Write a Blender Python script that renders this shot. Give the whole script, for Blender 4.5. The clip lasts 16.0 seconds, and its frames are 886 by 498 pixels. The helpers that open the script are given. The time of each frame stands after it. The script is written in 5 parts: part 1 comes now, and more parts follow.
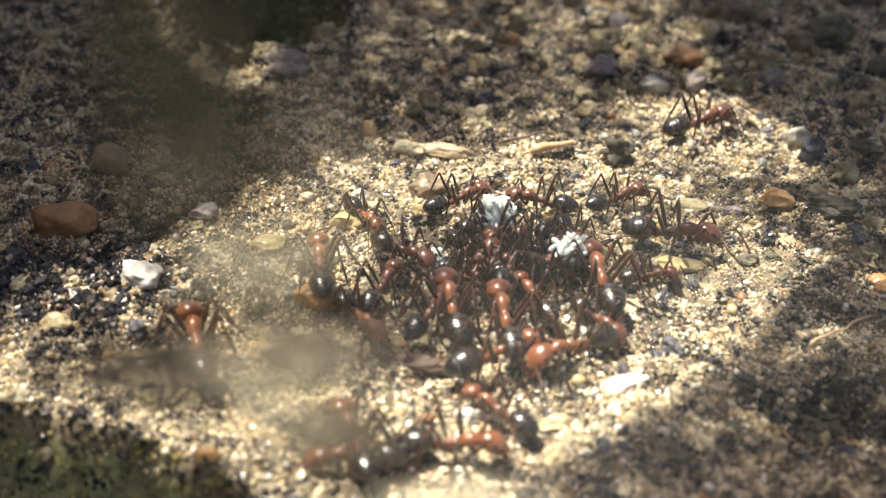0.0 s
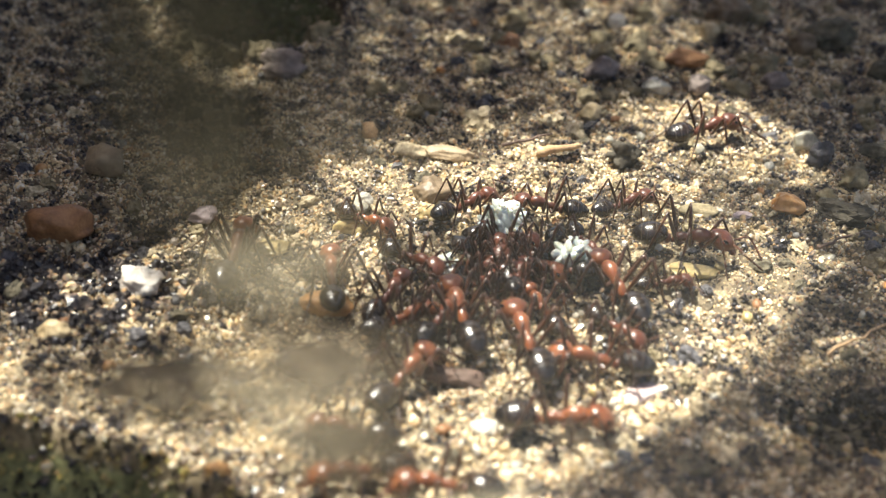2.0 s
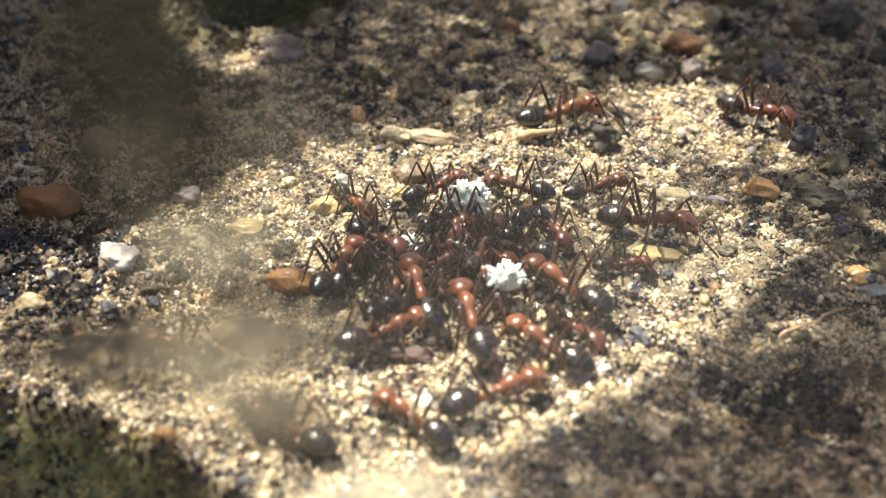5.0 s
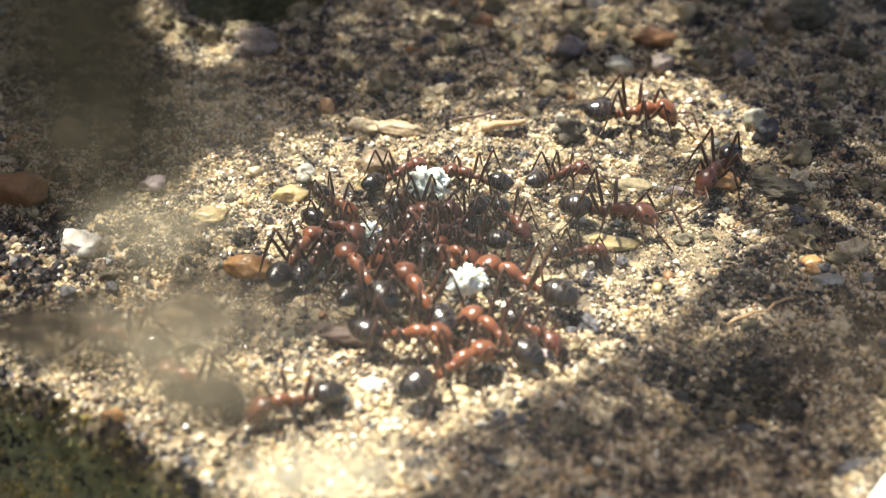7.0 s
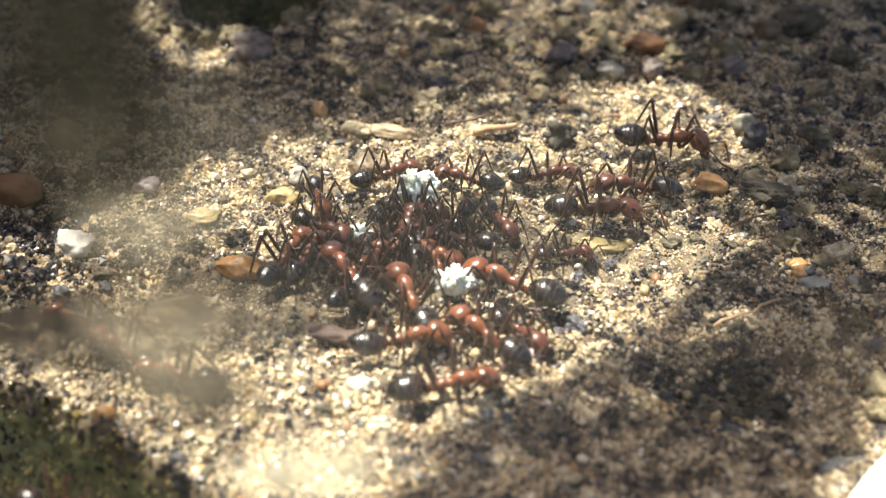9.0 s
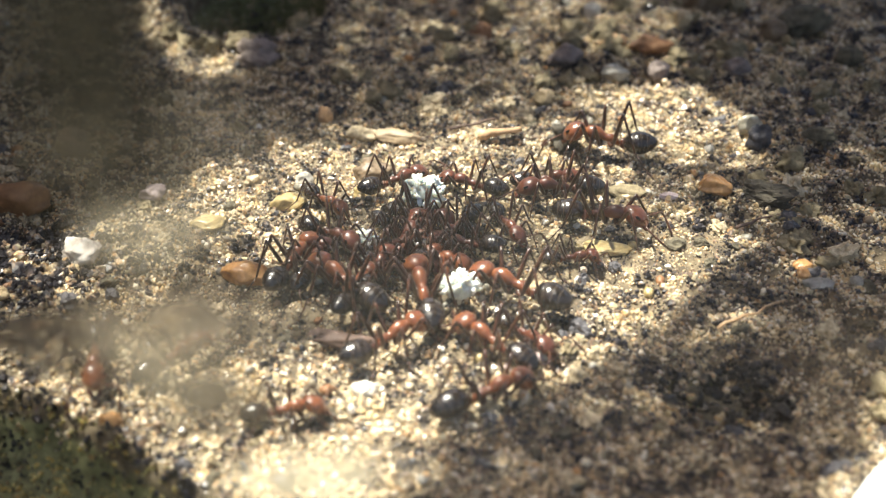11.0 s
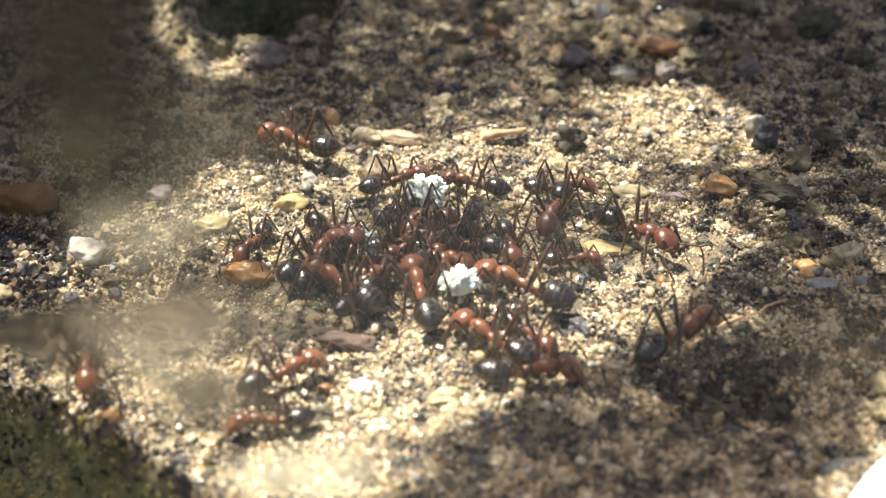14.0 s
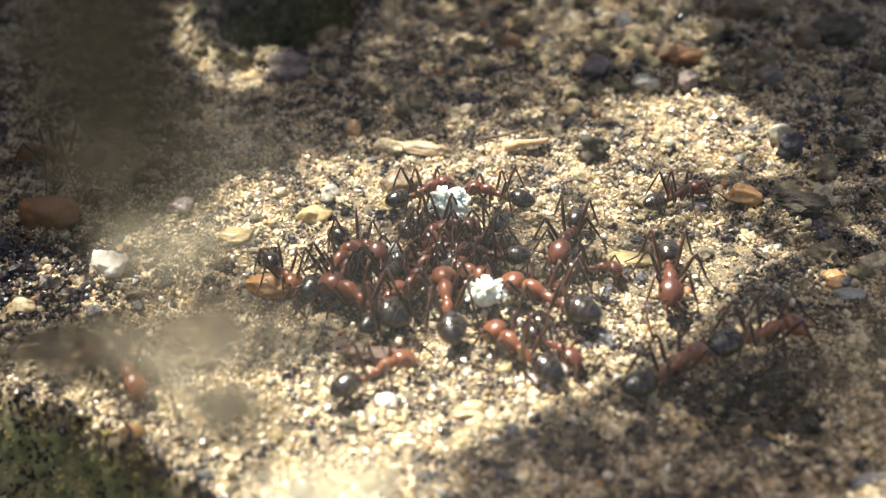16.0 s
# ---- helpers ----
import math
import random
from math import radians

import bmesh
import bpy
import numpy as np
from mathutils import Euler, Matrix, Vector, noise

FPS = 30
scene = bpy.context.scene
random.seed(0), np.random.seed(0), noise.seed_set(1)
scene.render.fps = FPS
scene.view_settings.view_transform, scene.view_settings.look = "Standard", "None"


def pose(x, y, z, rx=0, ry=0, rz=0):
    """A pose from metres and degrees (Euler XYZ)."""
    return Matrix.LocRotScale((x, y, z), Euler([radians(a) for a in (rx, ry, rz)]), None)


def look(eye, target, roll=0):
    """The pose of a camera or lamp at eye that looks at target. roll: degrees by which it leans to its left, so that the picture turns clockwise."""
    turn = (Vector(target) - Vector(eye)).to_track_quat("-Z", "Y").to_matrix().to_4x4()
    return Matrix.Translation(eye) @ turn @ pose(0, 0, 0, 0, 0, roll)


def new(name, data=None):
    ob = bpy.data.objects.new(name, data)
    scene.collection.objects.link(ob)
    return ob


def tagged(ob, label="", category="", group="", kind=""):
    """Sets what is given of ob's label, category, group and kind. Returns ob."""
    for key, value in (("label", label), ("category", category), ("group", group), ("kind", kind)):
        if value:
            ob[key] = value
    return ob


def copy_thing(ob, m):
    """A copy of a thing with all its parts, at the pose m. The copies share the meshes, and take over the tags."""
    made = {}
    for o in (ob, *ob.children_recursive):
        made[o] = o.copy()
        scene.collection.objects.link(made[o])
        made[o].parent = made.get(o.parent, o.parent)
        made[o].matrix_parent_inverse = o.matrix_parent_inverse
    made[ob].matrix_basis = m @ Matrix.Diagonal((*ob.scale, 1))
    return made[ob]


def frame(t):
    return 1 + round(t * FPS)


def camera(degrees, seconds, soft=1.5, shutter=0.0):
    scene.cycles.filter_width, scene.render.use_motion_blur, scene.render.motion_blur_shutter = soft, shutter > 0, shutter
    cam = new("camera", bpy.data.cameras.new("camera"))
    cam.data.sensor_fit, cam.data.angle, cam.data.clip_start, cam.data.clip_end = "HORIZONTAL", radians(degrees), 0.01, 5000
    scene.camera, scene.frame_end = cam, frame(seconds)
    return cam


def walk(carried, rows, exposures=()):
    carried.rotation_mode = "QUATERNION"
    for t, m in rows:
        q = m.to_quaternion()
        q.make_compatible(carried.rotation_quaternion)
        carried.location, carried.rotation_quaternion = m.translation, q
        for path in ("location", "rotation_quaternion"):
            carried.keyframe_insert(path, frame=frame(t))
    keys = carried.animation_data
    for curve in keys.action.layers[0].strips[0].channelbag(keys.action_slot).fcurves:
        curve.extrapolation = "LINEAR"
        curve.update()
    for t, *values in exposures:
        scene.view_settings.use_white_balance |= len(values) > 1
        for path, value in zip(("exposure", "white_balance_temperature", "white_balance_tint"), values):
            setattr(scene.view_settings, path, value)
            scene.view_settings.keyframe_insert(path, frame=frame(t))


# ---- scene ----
# ---------- camera ----------
MM = 0.001
cam = camera(40, 16.0, soft=1.3)
cam.data.dof.use_dof = True
cam.data.dof.focus_distance = 0.083
cam.data.dof.aperture_fstop = 38.0


def eye(x, y, z, yaw, tilt, roll):
    """A pose from millimetres, the turn to the left, the tilt upward and the lean, in degrees."""
    ahead = Vector((-math.sin(radians(yaw)) * math.cos(radians(tilt)), math.cos(radians(yaw)) * math.cos(radians(tilt)), math.sin(radians(tilt))))
    at = Vector((x, y, z)) * MM
    return look(at, at + ahead, roll)


walk(cam, [
    (0, eye(-9.96, -64.00, 47.46, -4.78, -35.61, 1.58)),
    (0.5, eye(-10.45, -64.52, 48.01, -5.24, -35.68, 1.69)),
    (1, eye(-11.48, -63.75, 47.88, -5.88, -35.77, 2.25)),
    (1.5, eye(-12.07, -62.89, 47.27, -6.19, -35.74, 2.63)),
    (2, eye(-12.58, -61.93, 46.49, -6.80, -35.55, 2.89)),
    (2.5, eye(-12.92, -61.74, 46.28, -7.32, -35.73, 2.74)),
    (3, eye(-14.28, -61.95, 46.86, -8.13, -35.56, 3.13)),
    (3.5, eye(-12.21, -62.61, 47.00, -6.56, -36.02, 2.64)),
    (3.7, eye(-10.66, -63.05, 46.64, -5.26, -36.09, 2.01)),
    (5.8, eye(-3.15, -65.22, 48.21, -0.73, -36.45, 0.54)),
    (6, eye(-2.93, -65.59, 47.68, -0.89, -36.03, 0.91)),
    (6.5, eye(-1.25, -65.81, 47.65, -0.57, -36.06, 0.54)),
    (7, eye(-0.10, -65.65, 47.29, 0.02, -36.14, -0.24)),
    (7.5, eye(0.14, -66.03, 47.62, 0.07, -36.13, -0.27)),
    (8, eye(0.00, -66.34, 48.20, -0.00, -36.00, 0.00)),
    (8.5, eye(1.25, -66.72, 47.92, -0.23, -36.01, 0.28)),
    (9, eye(0.52, -66.55, 47.44, 0.00, -35.77, 0.01)),
    (11.5, eye(1.51, -66.70, 47.71, 1.08, -35.57, -1.19)),
    (12, eye(1.70, -66.40, 47.26, 1.40, -35.42, -1.33)),
    (12.5, eye(1.77, -66.08, 47.05, 1.70, -35.33, -1.76)),
    (13, eye(1.59, -66.26, 47.40, 2.00, -35.26, -2.09)),
    (13.5, eye(2.32, -66.65, 47.37, 2.52, -35.18, -2.13)),
    (14, eye(3.12, -67.01, 47.18, 2.60, -35.21, -1.99)),
    (14.5, eye(3.22, -66.79, 47.32, 3.25, -35.19, -2.45)),
    (15, eye(3.04, -66.67, 47.30, 3.53, -35.03, -2.67)),
    (15.5, eye(2.62, -66.54, 47.46, 3.57, -34.97, -2.83)),
    (16, eye(2.69, -66.47, 47.19, 3.55, -34.85, -2.79)),
])

# ---------- world, sun, exposure ----------
SUN_WAY = Vector((-0.30, 0.22, 0.93)).normalized()
world = bpy.data.worlds.new("sky")
scene.world = world
world.use_nodes = True
wn = world.node_tree
sky = wn.nodes.new("ShaderNodeTexSky")
sky.sky_type = "NISHITA"
sky.sun_disc = False
sky.sun_elevation = math.asin(SUN_WAY.z)
sky.sun_rotation = math.atan2(SUN_WAY.x, SUN_WAY.y)
wn.links.new(sky.outputs[0], wn.nodes["Background"].inputs[0])
wn.nodes["Background"].inputs[1].default_value = 0.059
sky.air_density, sky.dust_density, sky.ozone_density = 1.0, 4.8, 0.6
sun = new("sun", bpy.data.lights.new("sun", "SUN"))
sun.data.energy = 4.6
sun.data.angle = radians(1.1)
sun.data.color = (1.0, 0.975, 0.85)
sun.matrix_world = look(SUN_WAY * 2, (0, 0, 0))
scene.view_settings.exposure = 1.60


# ---------- materials ----------
def material(name, rough=0.5, spec=0.5):
    m = bpy.data.materials.new(name)
    m.use_nodes = True
    b = m.node_tree.nodes["Principled BSDF"]
    b.inputs["Roughness"].default_value = rough
    b.inputs["Specular IOR Level"].default_value = spec
    return m, m.node_tree.nodes, m.node_tree.links, b


def ramp_node(nodes, stops, mode="LINEAR"):
    r = nodes.new("ShaderNodeValToRGB")
    r.color_ramp.interpolation = mode
    e = r.color_ramp.elements
    while len(e) < len(stops):
        e.new(0.5)
    for el, (p, c) in zip(e, stops):
        el.position, el.color = p, (*c, 1)
    return r


def noise_node(nodes, links, scale, detail=4.0, coords=None):
    n = nodes.new("ShaderNodeTexNoise")
    n.inputs["Scale"].default_value = scale
    n.inputs["Detail"].default_value = detail
    if coords is not None:
        links.new(coords, n.inputs["Vector"])
    return n


def mixed(nodes, links, fac, a, b, blend="MIX"):
    m = nodes.new("ShaderNodeMix")
    m.data_type, m.blend_type = "RGBA", blend
    for sock, v in ((m.inputs[0], fac), (m.inputs[6], a), (m.inputs[7], b)):
        if isinstance(v, (int, float)):
            sock.default_value = v
        elif isinstance(v, tuple):
            sock.default_value = (*v, 1)
        else:
            links.new(v, sock)
    return m.outputs[2]


def bumped(nodes, links, b, height, dist, strength=0.6):
    n = nodes.new("ShaderNodeBump")
    n.inputs["Strength"].default_value = strength
    n.inputs["Distance"].default_value = dist
    links.new(height, n.inputs["Height"])
    links.new(n.outputs[0], b.inputs["Normal"])


def sand_material(name, dark=0.0, tint=(1.0, 1.0, 1.0)):
    """Quartz sand: each grain its own mineral colour, with faint mottling."""
    m, n, l, b = material(name, 0.42, 0.5)
    geo = n.new("ShaderNodeNewGeometry")
    pos = n.new("ShaderNodeTexCoord").outputs["Object"]
    stops = [(0.0, (0.66, 0.50, 0.28)), (0.10, (0.80, 0.72, 0.52)), (0.20, (0.72, 0.56, 0.32)), (0.30, (0.84, 0.80, 0.70)), (0.38, (0.62, 0.44, 0.22)),
             (0.46, (0.52, 0.30, 0.15)), (0.52, (0.56, 0.51, 0.36)), (0.60, (0.36, 0.31, 0.20)), (0.67, (0.25, 0.20, 0.17)), (0.74, (0.33, 0.22, 0.13)),
             (0.82, (0.145, 0.12, 0.105)), (0.90, (0.10, 0.085, 0.075)), (0.96, (0.055, 0.047, 0.048)), (1.0, (0.03, 0.027, 0.03))]
    r = ramp_node(n, [(p, tuple(a * k for a, k in zip(c, tint))) for p, c in stops])
    total = None
    for source, weight in ((geo.outputs["Random Per Island"], 0.85), (noise_node(n, l, 80.0, 3.0, pos).outputs["Fac"], 0.7),
                           (noise_node(n, l, 290.0, 2.0, pos).outputs["Fac"], 2.0), (noise_node(n, l, 700.0, 1.0, pos).outputs["Fac"], 2.6)):
        add = n.new("ShaderNodeMath")
        add.operation, add.inputs[1].default_value = "MULTIPLY_ADD", weight
        l.new(source, add.inputs[0])
        if total is None:
            add.inputs[2].default_value = 0.13 + dark - 0.5 * (0.7 + 2.0 + 2.6)
        else:
            l.new(total, add.inputs[2])
        total = add.outputs[0]
    tot = n.new("ShaderNodeClamp")
    l.new(total, tot.inputs[0])
    l.new(tot.outputs[0], r.inputs[0])
    fine = noise_node(n, l, 2600.0, 3.0, pos)
    spots = ramp_node(n, [(0.3, (0.55, 0.5, 0.45)), (0.62, (1.1, 1.08, 1.05))])
    l.new(fine.outputs["Fac"], spots.inputs[0])
    l.new(mixed(n, l, 0.8, r.outputs[0], spots.outputs[0], "MULTIPLY"), b.inputs["Base Color"])
    rr = n.new("ShaderNodeMapRange")
    rr.inputs[3].default_value, rr.inputs[4].default_value = 0.16, 0.5
    l.new(fine.outputs["Fac"], rr.inputs[0])
    l.new(rr.outputs[0], b.inputs["Roughness"])
    thru = n.new("ShaderNodeBsdfTranslucent")
    l.new(b.inputs["Base Color"].links[0].from_socket, thru.inputs["Color"])
    ms = n.new("ShaderNodeMixShader")
    ms.inputs[0].default_value = 0.12
    l.new(b.outputs[0], ms.inputs[1])
    l.new(thru.outputs[0], ms.inputs[2])
    l.new(ms.outputs[0], n["Material Output"].inputs[0])
    return m


def stone_material(name, c1, c2, rough=0.5, scale=900.0, clear=0.0, glow=0.0):
    m, n, l, b = material(name, rough)
    pos = n.new("ShaderNodeTexCoord").outputs["Object"]
    a = noise_node(n, l, scale, 5.0, pos)
    r = ramp_node(n, [(0.3, c1), (0.7, c2)])
    l.new(a.outputs["Fac"], r.inputs[0])
    f = noise_node(n, l, scale * 5, 3.0, pos)
    s = ramp_node(n, [(0.35, (0.6, 0.58, 0.55)), (0.6, (1, 1, 1))])
    l.new(f.outputs["Fac"], s.inputs[0])
    l.new(mixed(n, l, 0.6, r.outputs[0], s.outputs[0], "MULTIPLY"), b.inputs["Base Color"])
    b.inputs["Transmission Weight"].default_value = clear
    b.inputs["Subsurface Weight"].default_value = glow
    b.inputs["Subsurface Radius"].default_value = (0.8, 0.7, 0.55)
    b.inputs["Subsurface Scale"].default_value = 0.0006
    bumped(n, l, b, f.outputs["Fac"], 0.00008)
    return m


def chitin(name, c1, c2, rough, scale=1500.0, coat=0.0, glow=0.0, fuzz=0.0, banded=False):
    """Insect cuticle: smooth, glossy, faintly mottled and finely pitted."""
    m, n, l, b = material(name, rough, 0.5)
    pos = n.new("ShaderNodeTexCoord").outputs["Object"]
    a = noise_node(n, l, scale, 3.0, pos)
    r = ramp_node(n, [(0.35, c1), (0.68, c2)])
    l.new(a.outputs["Fac"], r.inputs[0])
    colour = r.outputs[0]
    if banded:
        sep = n.new("ShaderNodeSeparateXYZ")
        l.new(pos, sep.inputs[0])
        along = n.new("ShaderNodeMapRange")
        along.inputs[1].default_value, along.inputs[2].default_value = 0.93 * MM, -1.05 * MM
        l.new(sep.outputs[0], along.inputs[0])
        off, on = (0, 0, 0), (1, 1, 1)
        rings = ramp_node(n, [(0.0, off), (0.300, off), (0.318, on), (0.336, off), (0.525, off), (0.543, on), (0.56, off), (0.71, off), (0.726, on), (0.745, off), (1.0, off)])
        l.new(along.outputs[0], rings.inputs[0])
        colour = mixed(n, l, rings.outputs[0], colour, (0.07, 0.052, 0.037))
    l.new(colour, b.inputs["Base Color"])
    # Sheen for fine hairs, also set to lift the darks like haze.
    b.inputs["Sheen Weight"].default_value = fuzz
    b.inputs["Sheen Roughness"].default_value = 0.4
    b.inputs["Sheen Tint"].default_value = (1.0, 0.9, 0.75, 1)
    f = noise_node(n, l, 9000.0, 2.0, pos)
    bumped(n, l, b, f.outputs["Fac"], 0.00004, 0.5)
    b.inputs["Coat Weight"].default_value = coat
    b.inputs["Coat Roughness"].default_value = 0.16
    if glow:
        b.inputs["Subsurface Weight"].default_value = glow
        b.inputs["Subsurface Radius"].default_value = (1.0, 0.25, 0.08)
        b.inputs["Subsurface Scale"].default_value = 0.0003
    return m


SAND = sand_material("mixed_sand")
SAND_FINE = sand_material("fine_sand", 0.08)
RED = chitin("red_cuticle", (0.115, 0.036, 0.016), (0.255, 0.086, 0.030), 0.30, 900.0, 0.4, 0.15, 0.10)
RED_DEEP = chitin("brown_red_cuticle", (0.070, 0.022, 0.013), (0.140, 0.045, 0.023), 0.33, 1200.0, 0.25, 0.12, 0.05)
BLACK = chitin("black_cuticle", (0.006, 0.0045, 0.004), (0.024, 0.013, 0.009), 0.27, 900.0, 0.45, 0.0, 0.05, True)
LEG = chitin("leg_cuticle", (0.026, 0.011, 0.007), (0.095, 0.038, 0.020), 0.30, 1500.0, 0.1, 0.0, 0.05)
EYE = chitin("eye_black", (0.006, 0.005, 0.006), (0.012, 0.01, 0.01), 0.12)
BROOD = stone_material("brood_skin", (0.69, 0.74, 0.66), (0.86, 0.89, 0.81), 0.18, 700.0, 0.0, 1.0)
CREAM = stone_material("cream_stone", (0.40, 0.29, 0.15), (0.64, 0.51, 0.31))
QUARTZ = stone_material("clear_quartz", (0.40, 0.37, 0.28), (0.60, 0.56, 0.46), 0.2, 700.0, 0.3, 0.2)
ORANGE = stone_material("orange_stone", (0.36, 0.17, 0.055), (0.56, 0.33, 0.14), 0.35, 700.0, 0.0, 0.2)
BROWN = stone_material("brown_stone", (0.19, 0.085, 0.034), (0.35, 0.175, 0.075), 0.5)
GREY = stone_material("grey_stone", (0.24, 0.22, 0.19), (0.42, 0.40, 0.34), 0.5)
DARK = stone_material("dark_stone", (0.038, 0.032, 0.023), (0.105, 0.088, 0.062), 0.85)
WHITE = stone_material("white_stone", (0.50, 0.45, 0.37), (0.74, 0.70, 0.60), 0.5, 1600.0)
CHALK = stone_material("chalky_stone", (0.44, 0.37, 0.31), (0.78, 0.74, 0.68), 0.55, 1400.0)
CLOD = stone_material("soil_clod", (0.15, 0.12, 0.065), (0.34, 0.275, 0.16), 0.75, 1300.0)
MIRE = stone_material("olive_brown_stone", (0.05, 0.043, 0.028), (0.17, 0.145, 0.095), 0.9, 1600.0)
PINK = stone_material("pink_flake", (0.40, 0.30, 0.29), (0.56, 0.46, 0.45), 0.45)
YELLOW = stone_material("yellow_flake", (0.36, 0.27, 0.12), (0.56, 0.44, 0.22), 0.3, 600.0, 0.1, 0.3)
BARK = stone_material("bark", (0.09, 0.055, 0.04), (0.20, 0.13, 0.10), 0.7, 1200.0)
STRAW = stone_material("straw", (0.42, 0.25, 0.12), (0.62, 0.42, 0.24), 0.5, 1500.0)
TAN = stone_material("tan_stone", (0.13, 0.09, 0.055), (0.25, 0.18, 0.11), 0.5)
PURPLE = stone_material("purple_stone", (0.17, 0.135, 0.118), (0.31, 0.25, 0.22), 0.8)
CHIP = stone_material("blue_grey_stone", (0.035, 0.034, 0.040), (0.13, 0.12, 0.125), 0.6, 1500.0)
CRUST = stone_material("sand_crust", (0.30, 0.23, 0.13), (0.72, 0.60, 0.40), 0.7, 2600.0)
GREYTAN = stone_material("grey_tan_stone", (0.24, 0.17, 0.10), (0.42, 0.32, 0.20), 0.5, 1400.0)
PLASTIC = stone_material("white_plastic", (0.80, 0.80, 0.80), (0.84, 0.84, 0.83), 0.35, 60.0)


def soil_material():
    """Fine silt between the grains, olive green where the ground lies low."""
    m, n, l, b = material("soil", 0.75, 0.4)
    pos = n.new("ShaderNodeTexCoord").outputs["Object"]
    a = noise_node(n, l, 900.0, 6.0, pos)
    r = ramp_node(n, [(0.3, (0.045, 0.034, 0.022)), (0.5, (0.13, 0.098, 0.058)), (0.7, (0.27, 0.21, 0.125))])
    l.new(a.outputs["Fac"], r.inputs[0])
    sep = n.new("ShaderNodeSeparateXYZ")
    l.new(pos, sep.inputs[0])
    low = n.new("ShaderNodeMapRange")
    low.inputs[1].default_value, low.inputs[2].default_value = -0.0009, -0.0016
    l.new(sep.outputs[2], low.inputs[0])
    g = ramp_node(n, [(0.3, (0.075, 0.075, 0.03)), (0.7, (0.22, 0.215, 0.10))])
    l.new(noise_node(n, l, 1300.0, 5.0, pos).outputs["Fac"], g.inputs[0])
    l.new(mixed(n, l, low.outputs[0], r.outputs[0], g.outputs[0]), b.inputs["Base Color"])
    bumped(n, l, b, noise_node(n, l, 2200.0, 5.0, pos).outputs["Fac"], 0.00025, 0.8)
    return m


SOIL = soil_material()


# ---------- mesh helpers ----------
def mesh_of(name, verts, faces, mat, smooth=True):
    """A mesh from vertices in millimetres."""
    me = bpy.data.meshes.new(name)
    me.from_pydata([tuple(c * MM for c in v) for v in verts], [], faces)
    me.materials.append(mat)
    if smooth:
        me.shade_smooth()
    return me


def part(name, me, parent, m=None, label=""):
    ob = new(name, me)
    ob.parent = parent
    if m is not None:
        ob.matrix_basis = m
    return tagged(ob, label)


def lathe(stations, sides=14, squash=1.0):
    """Rings along x: (x, radius, z of the centre line), closed at both ends."""
    vs, fs = [], []
    for x, r, z in stations:
        for k in range(sides):
            a = 2 * math.pi * k / sides
            vs.append((x, r * math.cos(a), z + squash * r * math.sin(a)))
    for i in range(len(stations) - 1):
        for k in range(sides):
            a, b = i * sides + k, i * sides + (k + 1) % sides
            fs.append((a, b, b + sides, a + sides))
    fs.append(tuple(range(sides))[::-1])
    fs.append(tuple(range(len(vs) - sides, len(vs))))
    return vs, fs


def tube(points, radii, sides=7):
    """A bent tapering limb through points."""
    vs, fs = [], []
    pts = [Vector(p) for p in points]
    for i, p in enumerate(pts):
        d = (pts[min(i + 1, len(pts) - 1)] - pts[max(i - 1, 0)]).normalized()
        s = d.cross(Vector((0.13, 0.31, 0.94))).normalized()
        u = s.cross(d)
        for k in range(sides):
            a = 2 * math.pi * k / sides
            vs.append(tuple(p + radii[i] * (math.cos(a) * s + math.sin(a) * u)))
    for i in range(len(pts) - 1):
        for k in range(sides):
            a, b = i * sides + k, i * sides + (k + 1) % sides
            fs.append((a, a + sides, b + sides, b))
    fs.append(tuple(range(sides)))
    fs.append(tuple(range(len(vs) - sides, len(vs)))[::-1])
    return vs, fs


def ball(sub, shape):
    """A sphere of triangles whose points are moved by shape(point)."""
    bm = bmesh.new()
    bmesh.ops.create_icosphere(bm, subdivisions=sub, radius=1)
    vs = [tuple(shape(v.co.copy())) for v in bm.verts]
    fs = [tuple(v.index for v in f.verts) for f in bm.faces]
    bm.free()
    return vs, fs


def mm_pose(x, y, z, rx=0, ry=0, rz=0):
    return pose(x * MM, y * MM, z * MM, rx, ry, rz)


# ---------- ground ----------
STEP = ((-70, -3), (-40, -9.2), (-32, -11.7), (-25.4, -13.9), (-21.9, -15.3), (-18.2, -17.8), (-14.6, -20.5), (-11.0, -23.3), (0, -31), (20, -44), (70, -70))


def step_y(x):
    for (x0, y0), (x1, y1) in zip(STEP, STEP[1:]):
        if x <= x1:
            return y0 + (y1 - y0) * (x - x0) / (x1 - x0)
    return -70


